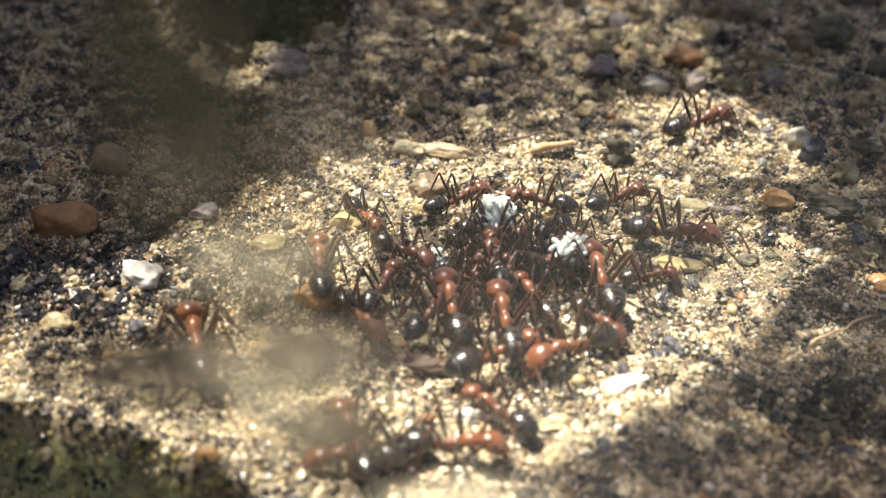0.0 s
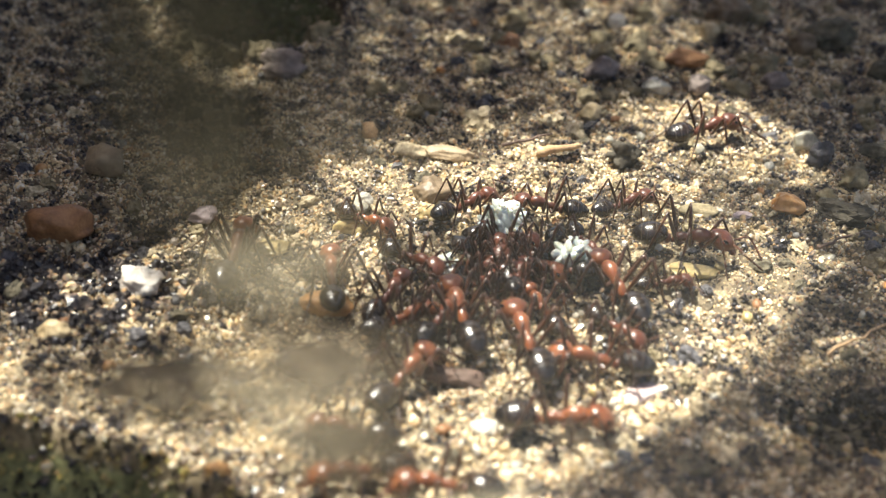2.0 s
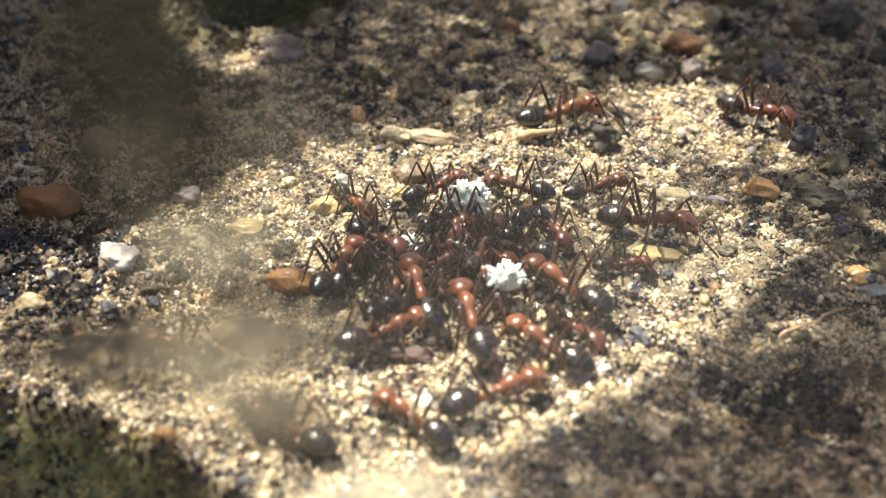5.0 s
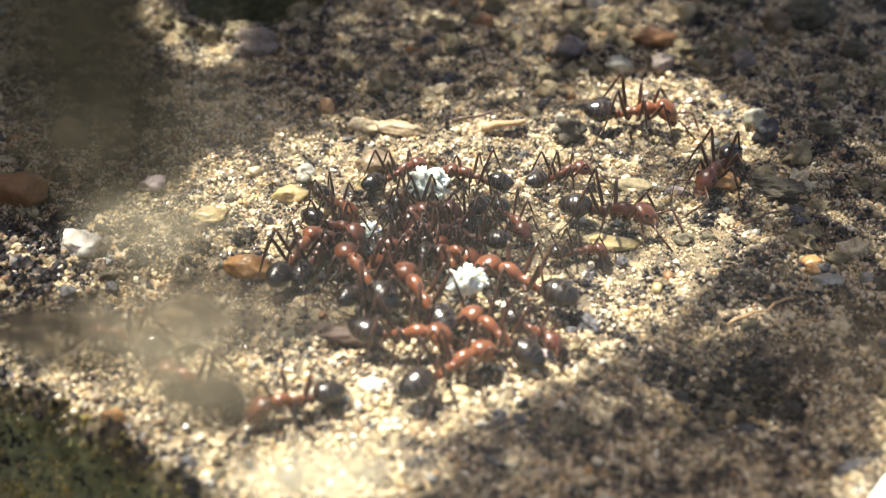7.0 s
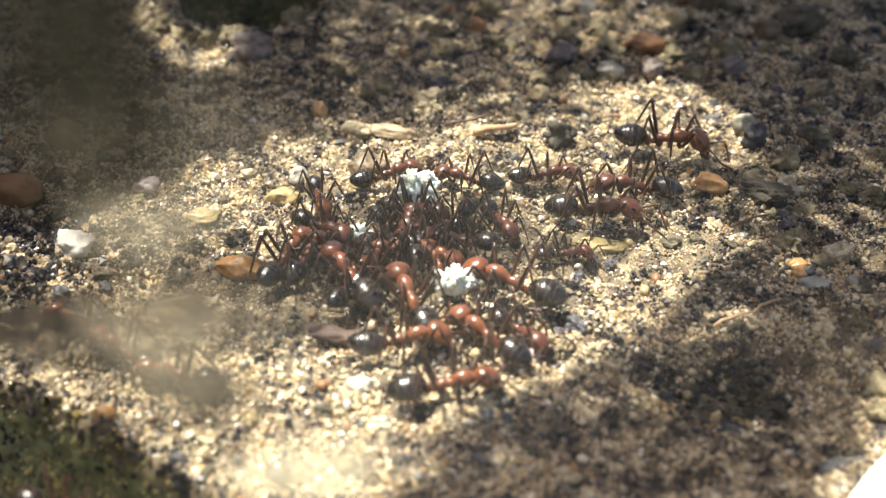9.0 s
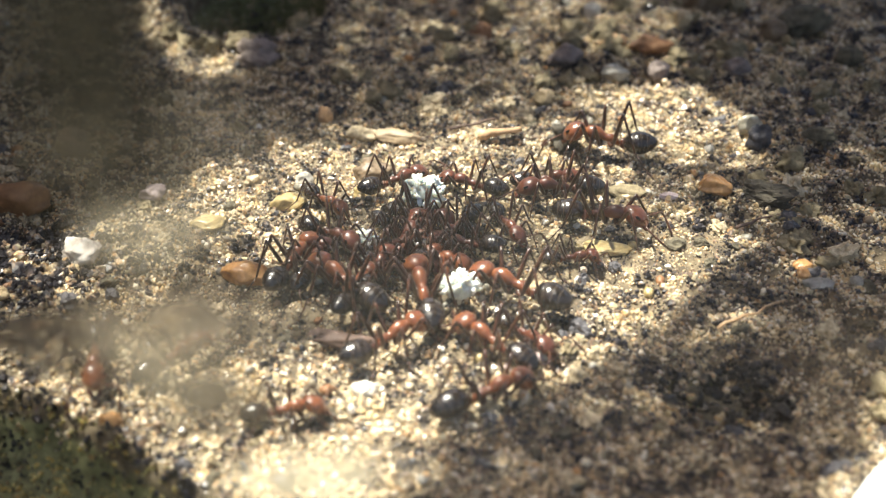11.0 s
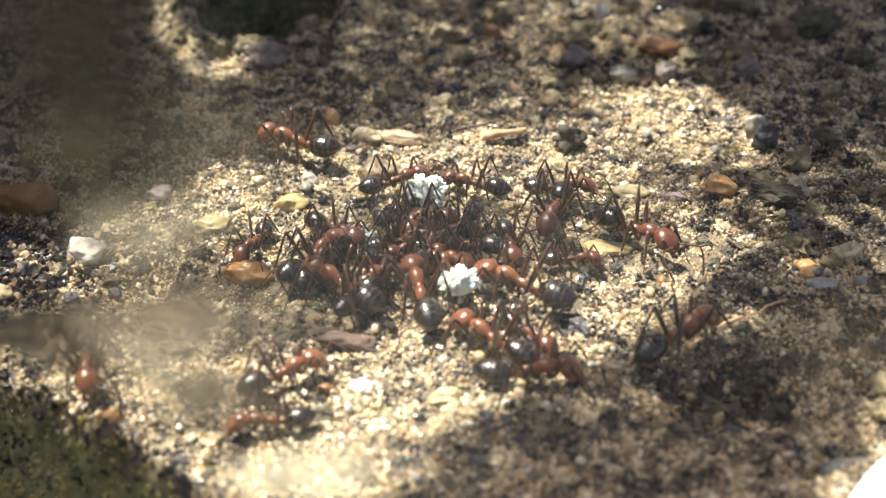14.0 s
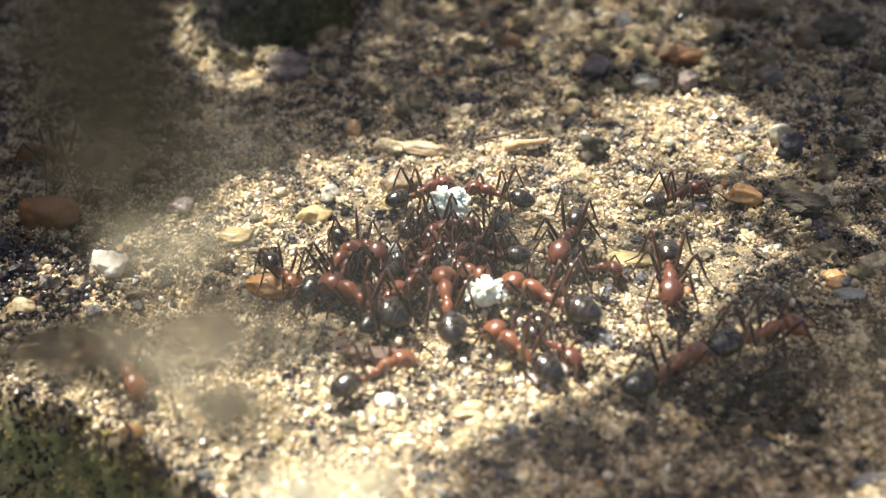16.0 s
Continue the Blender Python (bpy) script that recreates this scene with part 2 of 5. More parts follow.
def height(x, y):
    """The ground's height in millimetres."""
    h = 0.55 * noise.noise((x * 0.09, y * 0.09, 3.0)) + 0.30 * noise.noise((x * 0.33, y * 0.33, 7.0)) + 0.20 * noise.noise((x * 0.85, y * 0.85, 13.0))
    # crumbs of soil
    h += 0.45 * noise.noise((x * 0.62, y * 0.62, 29.0)) + 1.0 * max(0.0, noise.noise((x * 0.40, y * 0.40, 37.0)) - 0.10)
    # burrow mouth and its rim
    d = math.hypot((x + 17.2) / 6.6, (y - 38.5) / 8.0)
    h -= 15.0 * (1 - d) ** 0.5 if d < 1 else 0
    h += 1.1 * math.exp(-((d - 1.2) / 0.25) ** 2)
    # hollow added to darken this spot in the shade
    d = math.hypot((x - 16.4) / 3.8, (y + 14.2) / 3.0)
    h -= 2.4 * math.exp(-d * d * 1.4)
    # shelf at the near edge
    e = y - step_y(x) - 0.8 * noise.noise((x * 0.4, y * 0.4, 1.0))
    h -= 4.4 * (1 - max(0, 1 + e / 3.2) ** 1.8) if e < 0 else 0
    return h


def build_ground():
    # fine mesh inside the view, growing cells to the far distance
    def axis(lo, hi, stepw):
        inner = list(np.arange(lo, hi + 1e-6, stepw))
        out, s, v = [], stepw, 0.0
        while v < 30000:
            s *= 1.6
            v += s
            out.append(v)
        return [lo - o for o in out[::-1]] + inner + [hi + o for o in out]
    xs, ys = axis(-46, 46, 0.45), axis(-34, 50, 0.45)
    vs = []
    for y in ys:
        for x in xs:
            far = math.hypot(max(0, abs(x) - 60), max(0, abs(y) - 60))
            vs.append((x, y, height(x, y) if far == 0 else -0.02 * min(far, 60)))
    w = len(xs)
    fs = [(j * w + i, j * w + i + 1, (j + 1) * w + i + 1, (j + 1) * w + i) for j in range(len(ys) - 1) for i in range(w - 1)]
    ob = new("ground", mesh_of("ground", vs, fs, SOIL))
    tagged(ob, "sandy soil with fine silt between coarse grains", "ground", kind="structure")


build_ground()


def worn(x, y):
    """Trodden patches where the sand is finer."""
    a = math.hypot((x - 10.5) / 8.0, (y + 0.6) / 3.6)
    b = math.hypot((x + 11) / 5.5, (y + 6) / 3.4)
    return min(a, b) + 0.5 * noise.noise((x * 0.3, y * 0.3, 23.0)) < 1


def grain_field(name, count, lo, hi, mat, label, seed, box, sink=0.25, keep=None, simple=False):
    """Angular grains strewn over the ground, joined into one sheet."""
    rng = np.random.default_rng(seed)
    bm = bmesh.new()
    if simple:
        for v in ((1, 0, 0), (-1, 0, 0), (0, 1, 0), (0, -1, 0), (0, 0, 1), (0, 0, -1)):
            bm.verts.new(v)
        bmesh.ops.convex_hull(bm, input=bm.verts)
        bm.verts.index_update()
    else:
        bmesh.ops.create_icosphere(bm, subdivisions=1, radius=1)
    base = np.array([v.co[:] for v in bm.verts])
    tri = np.array([[v.index for v in f.verts] for f in bm.faces])
    bm.free()
    xs = rng.uniform(box[0], box[1], count)
    ys = rng.uniform(box[2], box[3], count)
    half = np.exp(rng.normal(math.log(lo), hi, count)) / 2
    half *= np.array([0.62 if worn(x, y) else 1.0 for x, y in zip(xs, ys)])
    if keep is not None:
        ok = np.array([keep(x, y) for x, y in zip(xs, ys)])
        xs, ys, half = xs[ok], ys[ok], half[ok]
    n = len(xs)
    zs = np.array([height(x, y) for x, y in zip(xs, ys)]) + half * rng.uniform(-sink, 0.75, n)
    shape = base[None] * rng.uniform(0.72, 1.28, (n, len(base), 1)) * rng.uniform(0.65, 1.25, (n, 1, 3))
    q = rng.normal(size=(n, 4))
    q /= np.linalg.norm(q, axis=1, keepdims=True)
    w, x, y, z = q.T
    rot = np.stack([1 - 2 * (y * y + z * z), 2 * (x * y - w * z), 2 * (x * z + w * y), 2 * (x * y + w * z), 1 - 2 * (x * x + z * z),
                    2 * (y * z - w * x), 2 * (x * z - w * y), 2 * (y * z + w * x), 1 - 2 * (x * x + y * y)], -1).reshape(n, 3, 3)
    pts = np.einsum("nij,nkj->nki", rot, shape) * half[:, None, None] + np.stack([xs, ys, zs], -1)[:, None]
    me = bpy.data.meshes.new(name)
    faces = (tri[None] + np.arange(n)[:, None, None] * len(base)).reshape(-1, 3)
    me.vertices.add(n * len(base))
    me.vertices.foreach_set("co", (pts * MM).astype(np.float32).ravel())
    me.loops.add(faces.size)
    me.loops.foreach_set("vertex_index", faces.astype(np.int32).ravel())
    me.polygons.add(len(faces))
    me.polygons.foreach_set("loop_start", np.arange(0, faces.size, 3, dtype=np.int32))
    me.update(calc_edges=True)
    me.shade_flat()
    me.materials.append(mat)
    tagged(new(name, me), label, "sand", kind="stuff")


def in_view(x, y):
    return abs(x) < 33 + 0.32 * (y + 10) and y > step_y(x) + 0.2


VIEW = (-46, 46, -30, 48)
grain_field("coarse_sand", 100000, 0.25, 0.34, SAND, "loose coarse quartz sand in cream, orange and grey", 1, VIEW, keep=in_view)
grain_field("fine_sand", 125000, 0.17, 0.32, SAND_FINE, "fine sand and grit between the coarser grains", 2, VIEW, keep=in_view, simple=True)
grain_field("shelf_grit", 20000, 0.26, 0.30, sand_material("olive_grit", 0.12, (0.55, 0.56, 0.30)), "dark olive grit on the lower shelf", 3, (-46, 10, -34, -2),
            keep=lambda x, y: y < step_y(x) + 0.3 and y > step_y(x) - 16)


grain_field("dark_grit", 5600, 0.34, 0.35, sand_material("blackish_grit", 0.55), "dark purplish grit strewn over the sand", 4, (-38, -18, -8, 5),
            keep=lambda x, y: math.hypot((x + 27.5) / 7.5, (y + 1.2) / 4.2) + 0.6 * noise.noise((x * 0.3, y * 0.3, 41.0)) < 1, sink=-0.3)


grain_field("edge_grit", 7000, 0.40, 0.36, sand_material("edge_grit", 0.38), "dark coarse grit along the lip of the sand", 6, (-46, 4, -34, -2),
            keep=lambda x, y: -0.9 < y - step_y(x) - 0.9 * noise.noise((x * 0.5, y * 0.5, 1.5)) < 1.1, sink=-0.2)
GLINT, _, _, gb = material("quartz_dust", 0.08, 0.9)
gb.inputs["Base Color"].default_value = (0.82, 0.78, 0.68, 1)
gb.inputs["Transmission Weight"].default_value = 0.3
grain_field("quartz_dust", 14000, 0.10, 0.25, GLINT, "tiny sparkling splinters of quartz on the sand", 7, VIEW, keep=in_view, simple=True, sink=-0.6)

# Blackish grain colour puts deeper shade into the hollow.
grain_field("hollow_shade_grit", 2600, 0.36, 0.4, sand_material("hollow_shade_grit", 0.6, (0.7, 0.66, 0.5)), "dark crumbs that deepen the shade of a hollow", 5, (10, 23, -19, -9),
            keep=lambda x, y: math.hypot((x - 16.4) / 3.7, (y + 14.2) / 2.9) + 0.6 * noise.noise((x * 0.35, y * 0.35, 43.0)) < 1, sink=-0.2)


def loose_grains():
    """The larger grains round the ants, each lying free on the ground."""
    ground = bpy.data.objects["ground"]
    m, n, l, b = material("loose_grain", 0.3, 0.5)
    info = n.new("ShaderNodeObjectInfo")
    r = ramp_node(n, [(0.0, (0.40, 0.32, 0.19)), (0.25, (0.60, 0.51, 0.34)), (0.45, (0.74, 0.70, 0.58)), (0.6, (0.78, 0.75, 0.68)), (0.74, (0.50, 0.32, 0.16)), (0.84, (0.30, 0.25, 0.19)), (0.92, (0.10, 0.085, 0.075)), (1.0, (0.7, 0.62, 0.45))])
    l.new(info.outputs["Random"], r.inputs[0])
    fine = noise_node(n, l, 2600.0, 3.0, n.new("ShaderNodeTexCoord").outputs["Object"])
    spots = ramp_node(n, [(0.3, (0.6, 0.56, 0.5)), (0.62, (1.05, 1.04, 1.02))])
    l.new(fine.outputs["Fac"], spots.inputs[0])
    l.new(mixed(n, l, 0.7, r.outputs[0], spots.outputs[0], "MULTIPLY"), b.inputs["Base Color"])
    rng = random.Random(77)
    shapes = []
    for k in range(10):
        cut = [(Vector((rng.gauss(0, 1), rng.gauss(0, 1), rng.gauss(0, 1))).normalized(), rng.uniform(0.55, 0.85)) for _ in range(5)]

        def shape(p, cut=cut):
            for nrm, d in cut:
                over = p.dot(nrm) - d
                if over > 0:
                    p = p - nrm * over
            return Vector((p.x * 0.40, p.y * 0.33, p.z * 0.30))

        vs, fs = ball(1, shape)
        shapes.append(mesh_of("grain", vs, fs, m, False))
    made = 0
    while made < 290:
        x, y = rng.gauss(0, 11), rng.gauss(-5, 9)
        if not in_view(x, y) or y > 25:
            continue
        k = rng.uniform(0.45, 0.95)
        ob = part("grain", shapes[made % 10], ground, mm_pose(x, y, height(x, y) + 0.22 * k, rng.uniform(0, 360), rng.uniform(0, 360), rng.uniform(0, 360)) @ Matrix.Scale(k, 4))
        made += 1


# ---------- stones and bits ----------
def stone(name, label, x, y, size, mat, seed, turn=0, lift=0.30, tilt=0, category="pebble", sub=4, rough=0.20, facets=6, smooth=True):
    """A worn stone: a ball cut by a few planes and roughened."""
    rng = random.Random(seed)
    cuts = [(Vector((rng.gauss(0, 1), rng.gauss(0, 1), rng.gauss(0, 0.8))).normalized(), rng.uniform(0.62, 0.92)) for _ in range(facets)]

    def shape(p):
        for nrm, d in cuts:
            over = p.dot(nrm) - d
            if over > 0:
                p = p - nrm * over * 0.96
        k = 1 + rough * noise.noise(p * 1.7 + Vector((seed, 0, 0))) + 0.45 * rough * noise.noise(p * 5 + Vector((0, seed, 0))) + 0.22 * rough * noise.noise(p * 14)
        return Vector((p.x * size[0], p.y * size[1], p.z * size[2])) * 0.5 * k

    vs, fs = ball(sub, shape)
    ob = new(name, mesh_of(name, vs, fs, mat, smooth))
    ob.matrix_basis = mm_pose(x, y, height(x, y) + lift * size[2], tilt, 0, turn)
    return tagged(ob, label, category)


stone("cream_pebble", "rounded cream pebble lying on the sand", 8.2, 19.8, (1.9, 1.5, 1.5), CREAM, 11)
stone("quartz_chip", "angular translucent quartz chip on the sand", 23.5, 14.4, (2.6, 1.3, 2.0), QUARTZ, 12, 10, rough=0.08)
stone("orange_pebble", "smooth amber-orange pebble half sunk in sand", 19.3, 6.0, (2.6, 1.6, 1.6), ORANGE, 13, -15)
stone("white_chip", "large flat white stone chip with a pinkish edge", -23.9, -1.0, (3.5, 3.0, 1.9), CHALK, 14, -30, tilt=16, rough=0.42, facets=22)
stone("orange_chip", "orange flint chip with a pale end", -12.6, -3.6, (3.4, 1.8, 1.5), ORANGE, 15, -8)
stone("brown_pebble", "large reddish-brown pebble in the shade", -29.8, 4.8, (5.2, 3.2, 3.0), BROWN, 16, 8, facets=14, rough=0.12)
stone("grey_pebble", "pale grey rounded pebble in the shade", -27.8, 12.9, (3.2, 2.4, 2.8), GREYTAN, 17, facets=12, rough=0.15)
stone("yellow_flake", "flat honey-yellow translucent flake on the sand", 11.1, -0.4, (3.5, 1.9, 0.45), YELLOW, 18, -12, 0.3, facets=9)
stone("cream_slab", "flat cream stone beside a longer tan one", -6.0, 14.9, (2.8, 1.5, 1.1), CRUST, 19, -12, 0.3, 12, facets=10)
stone("tan_slab", "long flat tan stone sunk in the sand", -3.4, 14.0, (3.8, 1.6, 0.9), GREYTAN, 59, -16, 0.25, 8, facets=10)
stone("tan_pebble", "small upright tan pebble", -9.1, 17.0, (1.2, 1.0, 1.8), STRAW, 20)
stone("bark_bit", "weathered dark brown fragment of bark", -5.9, -9.8, (4.4, 1.6, 1.2), BARK, 21, -14, 0.35, category="bark", rough=0.3)
stone("white_pebble", "small bright white pebble", -4.2, -14.7, (1.5, 1.2, 1.2), WHITE, 22)
stone("dark_pebble", "dark grey-brown pebble on the sunlit sand", 9.3, 12.9, (2.4, 2.0, 1.8), DARK, 23, rough=0.6, facets=8)
stone("dark_pebble", "large blackish stone beside the orange pebble", 22.6, 4.6, (4.0, 2.4, 1.7), DARK, 24, -20, rough=0.45, facets=14, smooth=False)
stone("pink_flake", "pale pink flat stone flake", 4.9, -12.3, (3.4, 1.5, 0.5), PINK, 25, 22, 0.35, facets=9)
stone("grey_slab", "flat grey-brown stone slab", 13.3, 6.4, (2.6, 1.5, 0.8), CLOD, 26, -4)
stone("olive_pebble", "small olive-green pebble in half shade", 25.7, 3.6, (1.4, 1.2, 1.2), YELLOW, 27)
stone("yellow_pebble", "squat dull yellow stone", -10.8, 5.3, (2.4, 1.8, 1.4), YELLOW, 28, 0, rough=0.2)
stone("white_pebble", "small bluish white pebble", -9.9, 7.9, (1.5, 1.2, 1.2), WHITE, 29)
stone("brown_pebble", "brown rounded stone behind the brood", -5.1, 9.2, (2.6, 2.2, 2.2), TAN, 30, rough=0.3)
stone("orange_pebble", "tiny glossy orange pebble", 23.7, -2.8, (1.3, 1.1, 1.1), ORANGE, 31)
stone("orange_pebble", "small rusty orange stone under other grit", 23.3, -4.0, (1.0, 0.9, 0.8), ORANGE, 32)
stone("orange_pebble", "orange grain at the edge of the sand shelf", -18.3, -17.0, (1.3, 1.0, 0.9), ORANGE, 33)
stone("white_pebble", "off-white grain in the dark grit", -28.4, -5.4, (1.9, 1.3, 1.1), CREAM, 34)
stone("cream_pebble", "pale pebble far back in half shade", 21.4, 33.5, (2.0, 1.6, 1.8), CREAM, 35)
stone("white_pebble", "white pebble far back in half shade", 13.5, 35.7, (1.6, 1.4, 1.5), WHITE, 36)
stone("brown_pebble", "tan pebble far back in half shade", 3.4, 32.1, (2.6, 1.8, 1.7), BROWN, 37)
stone("dark_pebble", "large purplish-grey stone beside the burrow mouth", -15.8, 27.0, (3.6, 2.6, 2.4), PURPLE, 38, rough=0.4)
stone("pink_flake", "small salmon-pink chip of stone", 16.2, 5.5, (1.4, 0.8, 0.5), PINK, 39)
stone("cream_pebble", "pale flat pebble beside the ants", 6.6, -5.0, (1.9, 1.2, 0.7), CREAM, 40)

stone("cream_pebble", "bright cream flat pebble in front of the ants", 0.5, -15.4, (2.0, 1.1, 0.9), CREAM, 54, 10)
stone("white_slab", "pale flat chip in the shade below orange grains", 24.1, -5.0, (2.2, 1.2, 0.6), GREY, 55, 5, facets=10)
stone("yellow_pebble", "small ochre grain beside the brown stone", -5.6, 6.5, (1.5, 1.2, 1.0), YELLOW, 56, 0, rough=0.3)
stone("yellow_pebble", "flat yellow flake half covered by dust", -16.0, 2.9, (2.6, 1.7, 0.9), YELLOW, 57, 8, facets=9)
stone("pink_stone", "dull rosy stone under the dusty glass", -20.6, 6.6, (2.2, 1.6, 1.2), PINK, 58, 20)

# Added stone whose dark colour stands in for the hollow's shade.
stone("dark_stone", "low dark stone added to deepen the shade of a hollow", 16.3, -13.9, (4.8, 2.4, 1.1), MIRE, 41, 8, 0.10, rough=0.9)
stone("purple_stone", "dull purplish-grey stone half buried behind the nest", 10.4, 26.4, (3.1, 2.4, 2.2), PURPLE, 42, 20, rough=0.3)
stone("brown_stone", "dull brown rounded stone far back", 24.3, 37.4, (3.9, 3.0, 2.8), TAN, 43, rough=0.25)
stone("rusty_stone", "flat rusty brown stone in half shade", 17.9, 28.2, (3.8, 2.2, 1.6), BROWN, 44, -8, rough=0.25)
stone("tan_stone", "smooth orange-tan stone in half shade", 14.6, 29.2, (2.6, 1.8, 1.5), STRAW, 45, 15)
stone("dark_stone", "large dark brown stone in deep shade", 31.9, 32.5, (4.8, 3.6, 3.0), MIRE, 46, 30, rough=0.3)
stone("tan_stone", "upright tan flake of stone in deep shade", 28.9, 30.7, (2.6, 1.4, 2.2), TAN, 47, -30, facets=10)
stone("grey_stone", "dark grey stone behind the sunlit patch", 24.7, 24.7, (2.5, 2.0, 1.9), PURPLE, 48, rough=0.3)
stone("grey_stone", "small grey stone in half shade", 14.3, 23.6, (2.3, 1.7, 1.6), GREY, 49)
stone("purple_stone", "small mauve-grey stone in half shade", 17.8, 23.8, (2.4, 1.7, 1.7), PURPLE, 50, 40)
stone("dark_stone", "upright blackish lump beside the quartz chip", 23.7, 11.6, (1.8, 1.6, 2.4), CHIP, 51, rough=0.45)
stone("olive_stone", "flat olive-grey stone slab in the shade", 28.6, 12.9, (2.6, 1.6, 1.0), MIRE, 52, -10)
stone("dark_stone", "rounded dark stone in deep shade", 34.3, 25.9, (2.7, 2.0, 1.9), MIRE, 53)


def pebbles():
    """Strewn small pebbles, copied from a few shapes."""
    rng = random.Random(5)
    kinds = [(CREAM, "cream"), (GREY, "grey"), (ORANGE, "orange"), (YELLOW, "yellowish"), (BROWN, "brown"), (QUARTZ, "glassy"), (TAN, "tan")]
    protos = []
    for i, (mat, word) in enumerate(kinds):
        for j in range(2):
            ob = stone("small_pebble", f"small {word} pebble among the sand", 0, 0, (1.3, 1.05, 0.95), mat, 60 + 2 * i + j, sub=2, rough=0.25, facets=5 + 4 * j)
            tagged(ob, group="pebbles on the sand")
            protos.append(ob)
    used = set()
    for k in range(130):
        x, y = rng.uniform(-40, 40), rng.uniform(-24, 44)
        i = rng.randrange(len(protos))
        if not in_view(x, y):
            continue
        s = rng.uniform(0.4, 0.85)
        m = mm_pose(x, y, height(x, y) + 0.2 * s, rng.uniform(-30, 30), rng.uniform(-30, 30), rng.uniform(0, 360))
        ob = protos[i] if i not in used else copy_thing(protos[i], m)
        ob.matrix_basis = m @ Matrix.Scale(s, 4)
        used.add(i)


pebbles()


def clods():
    """Crumbly lumps of soil heaped behind the nest and round the burrow."""
    rng = random.Random(15)
    protos = [stone("soil_clod", "crumbly olive-brown lump of sandy soil", 0, 0, (2.4, 2.0, 1.7), CLOD, 90 + i, sub=3, rough=0.75, facets=3, category="clod") for i in range(5)]
    used = set()
    spots = [(rng.uniform(-9, 32), rng.uniform(20, 45)) for _ in range(62)]
    spots += [(-18.5 + 7.6 * math.cos(a), 38.5 + 9.8 * math.sin(a)) for a in (rng.uniform(2.6, 6.6) for _ in range(16))]
    spots += [(rng.uniform(22, 36), rng.uniform(-18, 10)) for _ in range(14)]
    for x, y in spots:
        i = rng.randrange(5)
        s = rng.uniform(0.35, 1.0)
        m = mm_pose(x, y, height(x, y) + 0.35 * s, rng.uniform(-40, 40), rng.uniform(-40, 40), rng.uniform(0, 360))
        tagged(protos[i], group="clods of soil")
        ob = protos[i] if i not in used else copy_thing(protos[i], m)
        ob.matrix_basis = m @ Matrix.Scale(s, 4)
        used.add(i)


clods()


def chunks():
    """Dull dark chips and pale crusts of cemented grains lying all over the sand."""
    rng = random.Random(25)
    kinds = [("stone_chip", "dull blue-grey angular chip of stone on the sand", CHIP, 0.45, 12, 90), ("stone_chip", "dark brown angular chip of stone on the sand", MIRE, 0.5, 12, 60),
             ("sand_crust", "pale cream lump of cemented sand grains", CRUST, 0.95, 2, 80), ("sand_crust", "tan lump of cemented sand grains", CLOD, 0.95, 2, 60)]
    for name, label, mat, rough, facets, count in kinds:
        protos = [stone(name, label, 0, 0, (1.6, 1.3, 1.1), mat, rng.randrange(999), sub=3, rough=rough, facets=facets, smooth=False, category="chip" if name == "stone_chip" else "clod") for _ in range(3)]
        made = 0
        while made < count:
            x, y = rng.uniform(-36, 36), rng.uniform(-22, 40)
            if not in_view(x, y) or math.hypot((x + 1) / 9, (y + 3) / 10) < 1:
                continue
            k = rng.uniform(0.35, 0.85) if rng.random() < 0.85 else rng.uniform(0.8, 1.2)
            m = mm_pose(x, y, height(x, y) + 0.12 * k, rng.uniform(-30, 30), rng.uniform(-30, 30), rng.uniform(0, 360))
            ob = protos[made] if made < 3 else copy_thing(protos[made % 3], m)
            ob.matrix_basis = m @ Matrix.Scale(k, 4)
            tagged(ob, group="chips and crusts on the sand")
            made += 1


chunks()


def twig(label, x, y, length, thick, turn, rise, mat, seed):
    rng = random.Random(seed)
    pts = [(length * (i / 7 - 0.5), 0.12 * length * rng.uniform(-0.3, 0.3), rise * i / 7 + 0.05 * rng.random()) for i in range(8)]
    vs, fs = tube(pts, [thick * rng.uniform(0.8, 1.2) * (1 - 0.5 * i / 7) for i in range(8)], 6)
    ob = new("twig", mesh_of("twig", vs, fs, mat))
    ob.matrix_basis = mm_pose(x, y, height(x, y) + thick * 0.7 + 0.25, 0, 0, turn)
    tagged(ob, label, "twig")


twig("thin pale straw lying in the shade", 19.2, -8.2, 5.0, 0.12, 24, 0.5, STRAW, 1)
twig("pinkish splinter of wood on the sand", 4.5, 13.3, 3.2, 0.42, 8, 0.2, STRAW, 2)
twig("dark thin stalk lying on the sand", 2.6, 15.6, 4.0, 0.14, 12, 0.4, BARK, 3)
twig("dark short stalk lying on grit", 22.0, 2.2, 4.0, 0.12, 20, 0.3, BARK, 4)
twig("fine dark rootlet at the cluster's edge", -12.6, -5.4, 2.2, 0.07, -30, 0.3, BARK, 5)


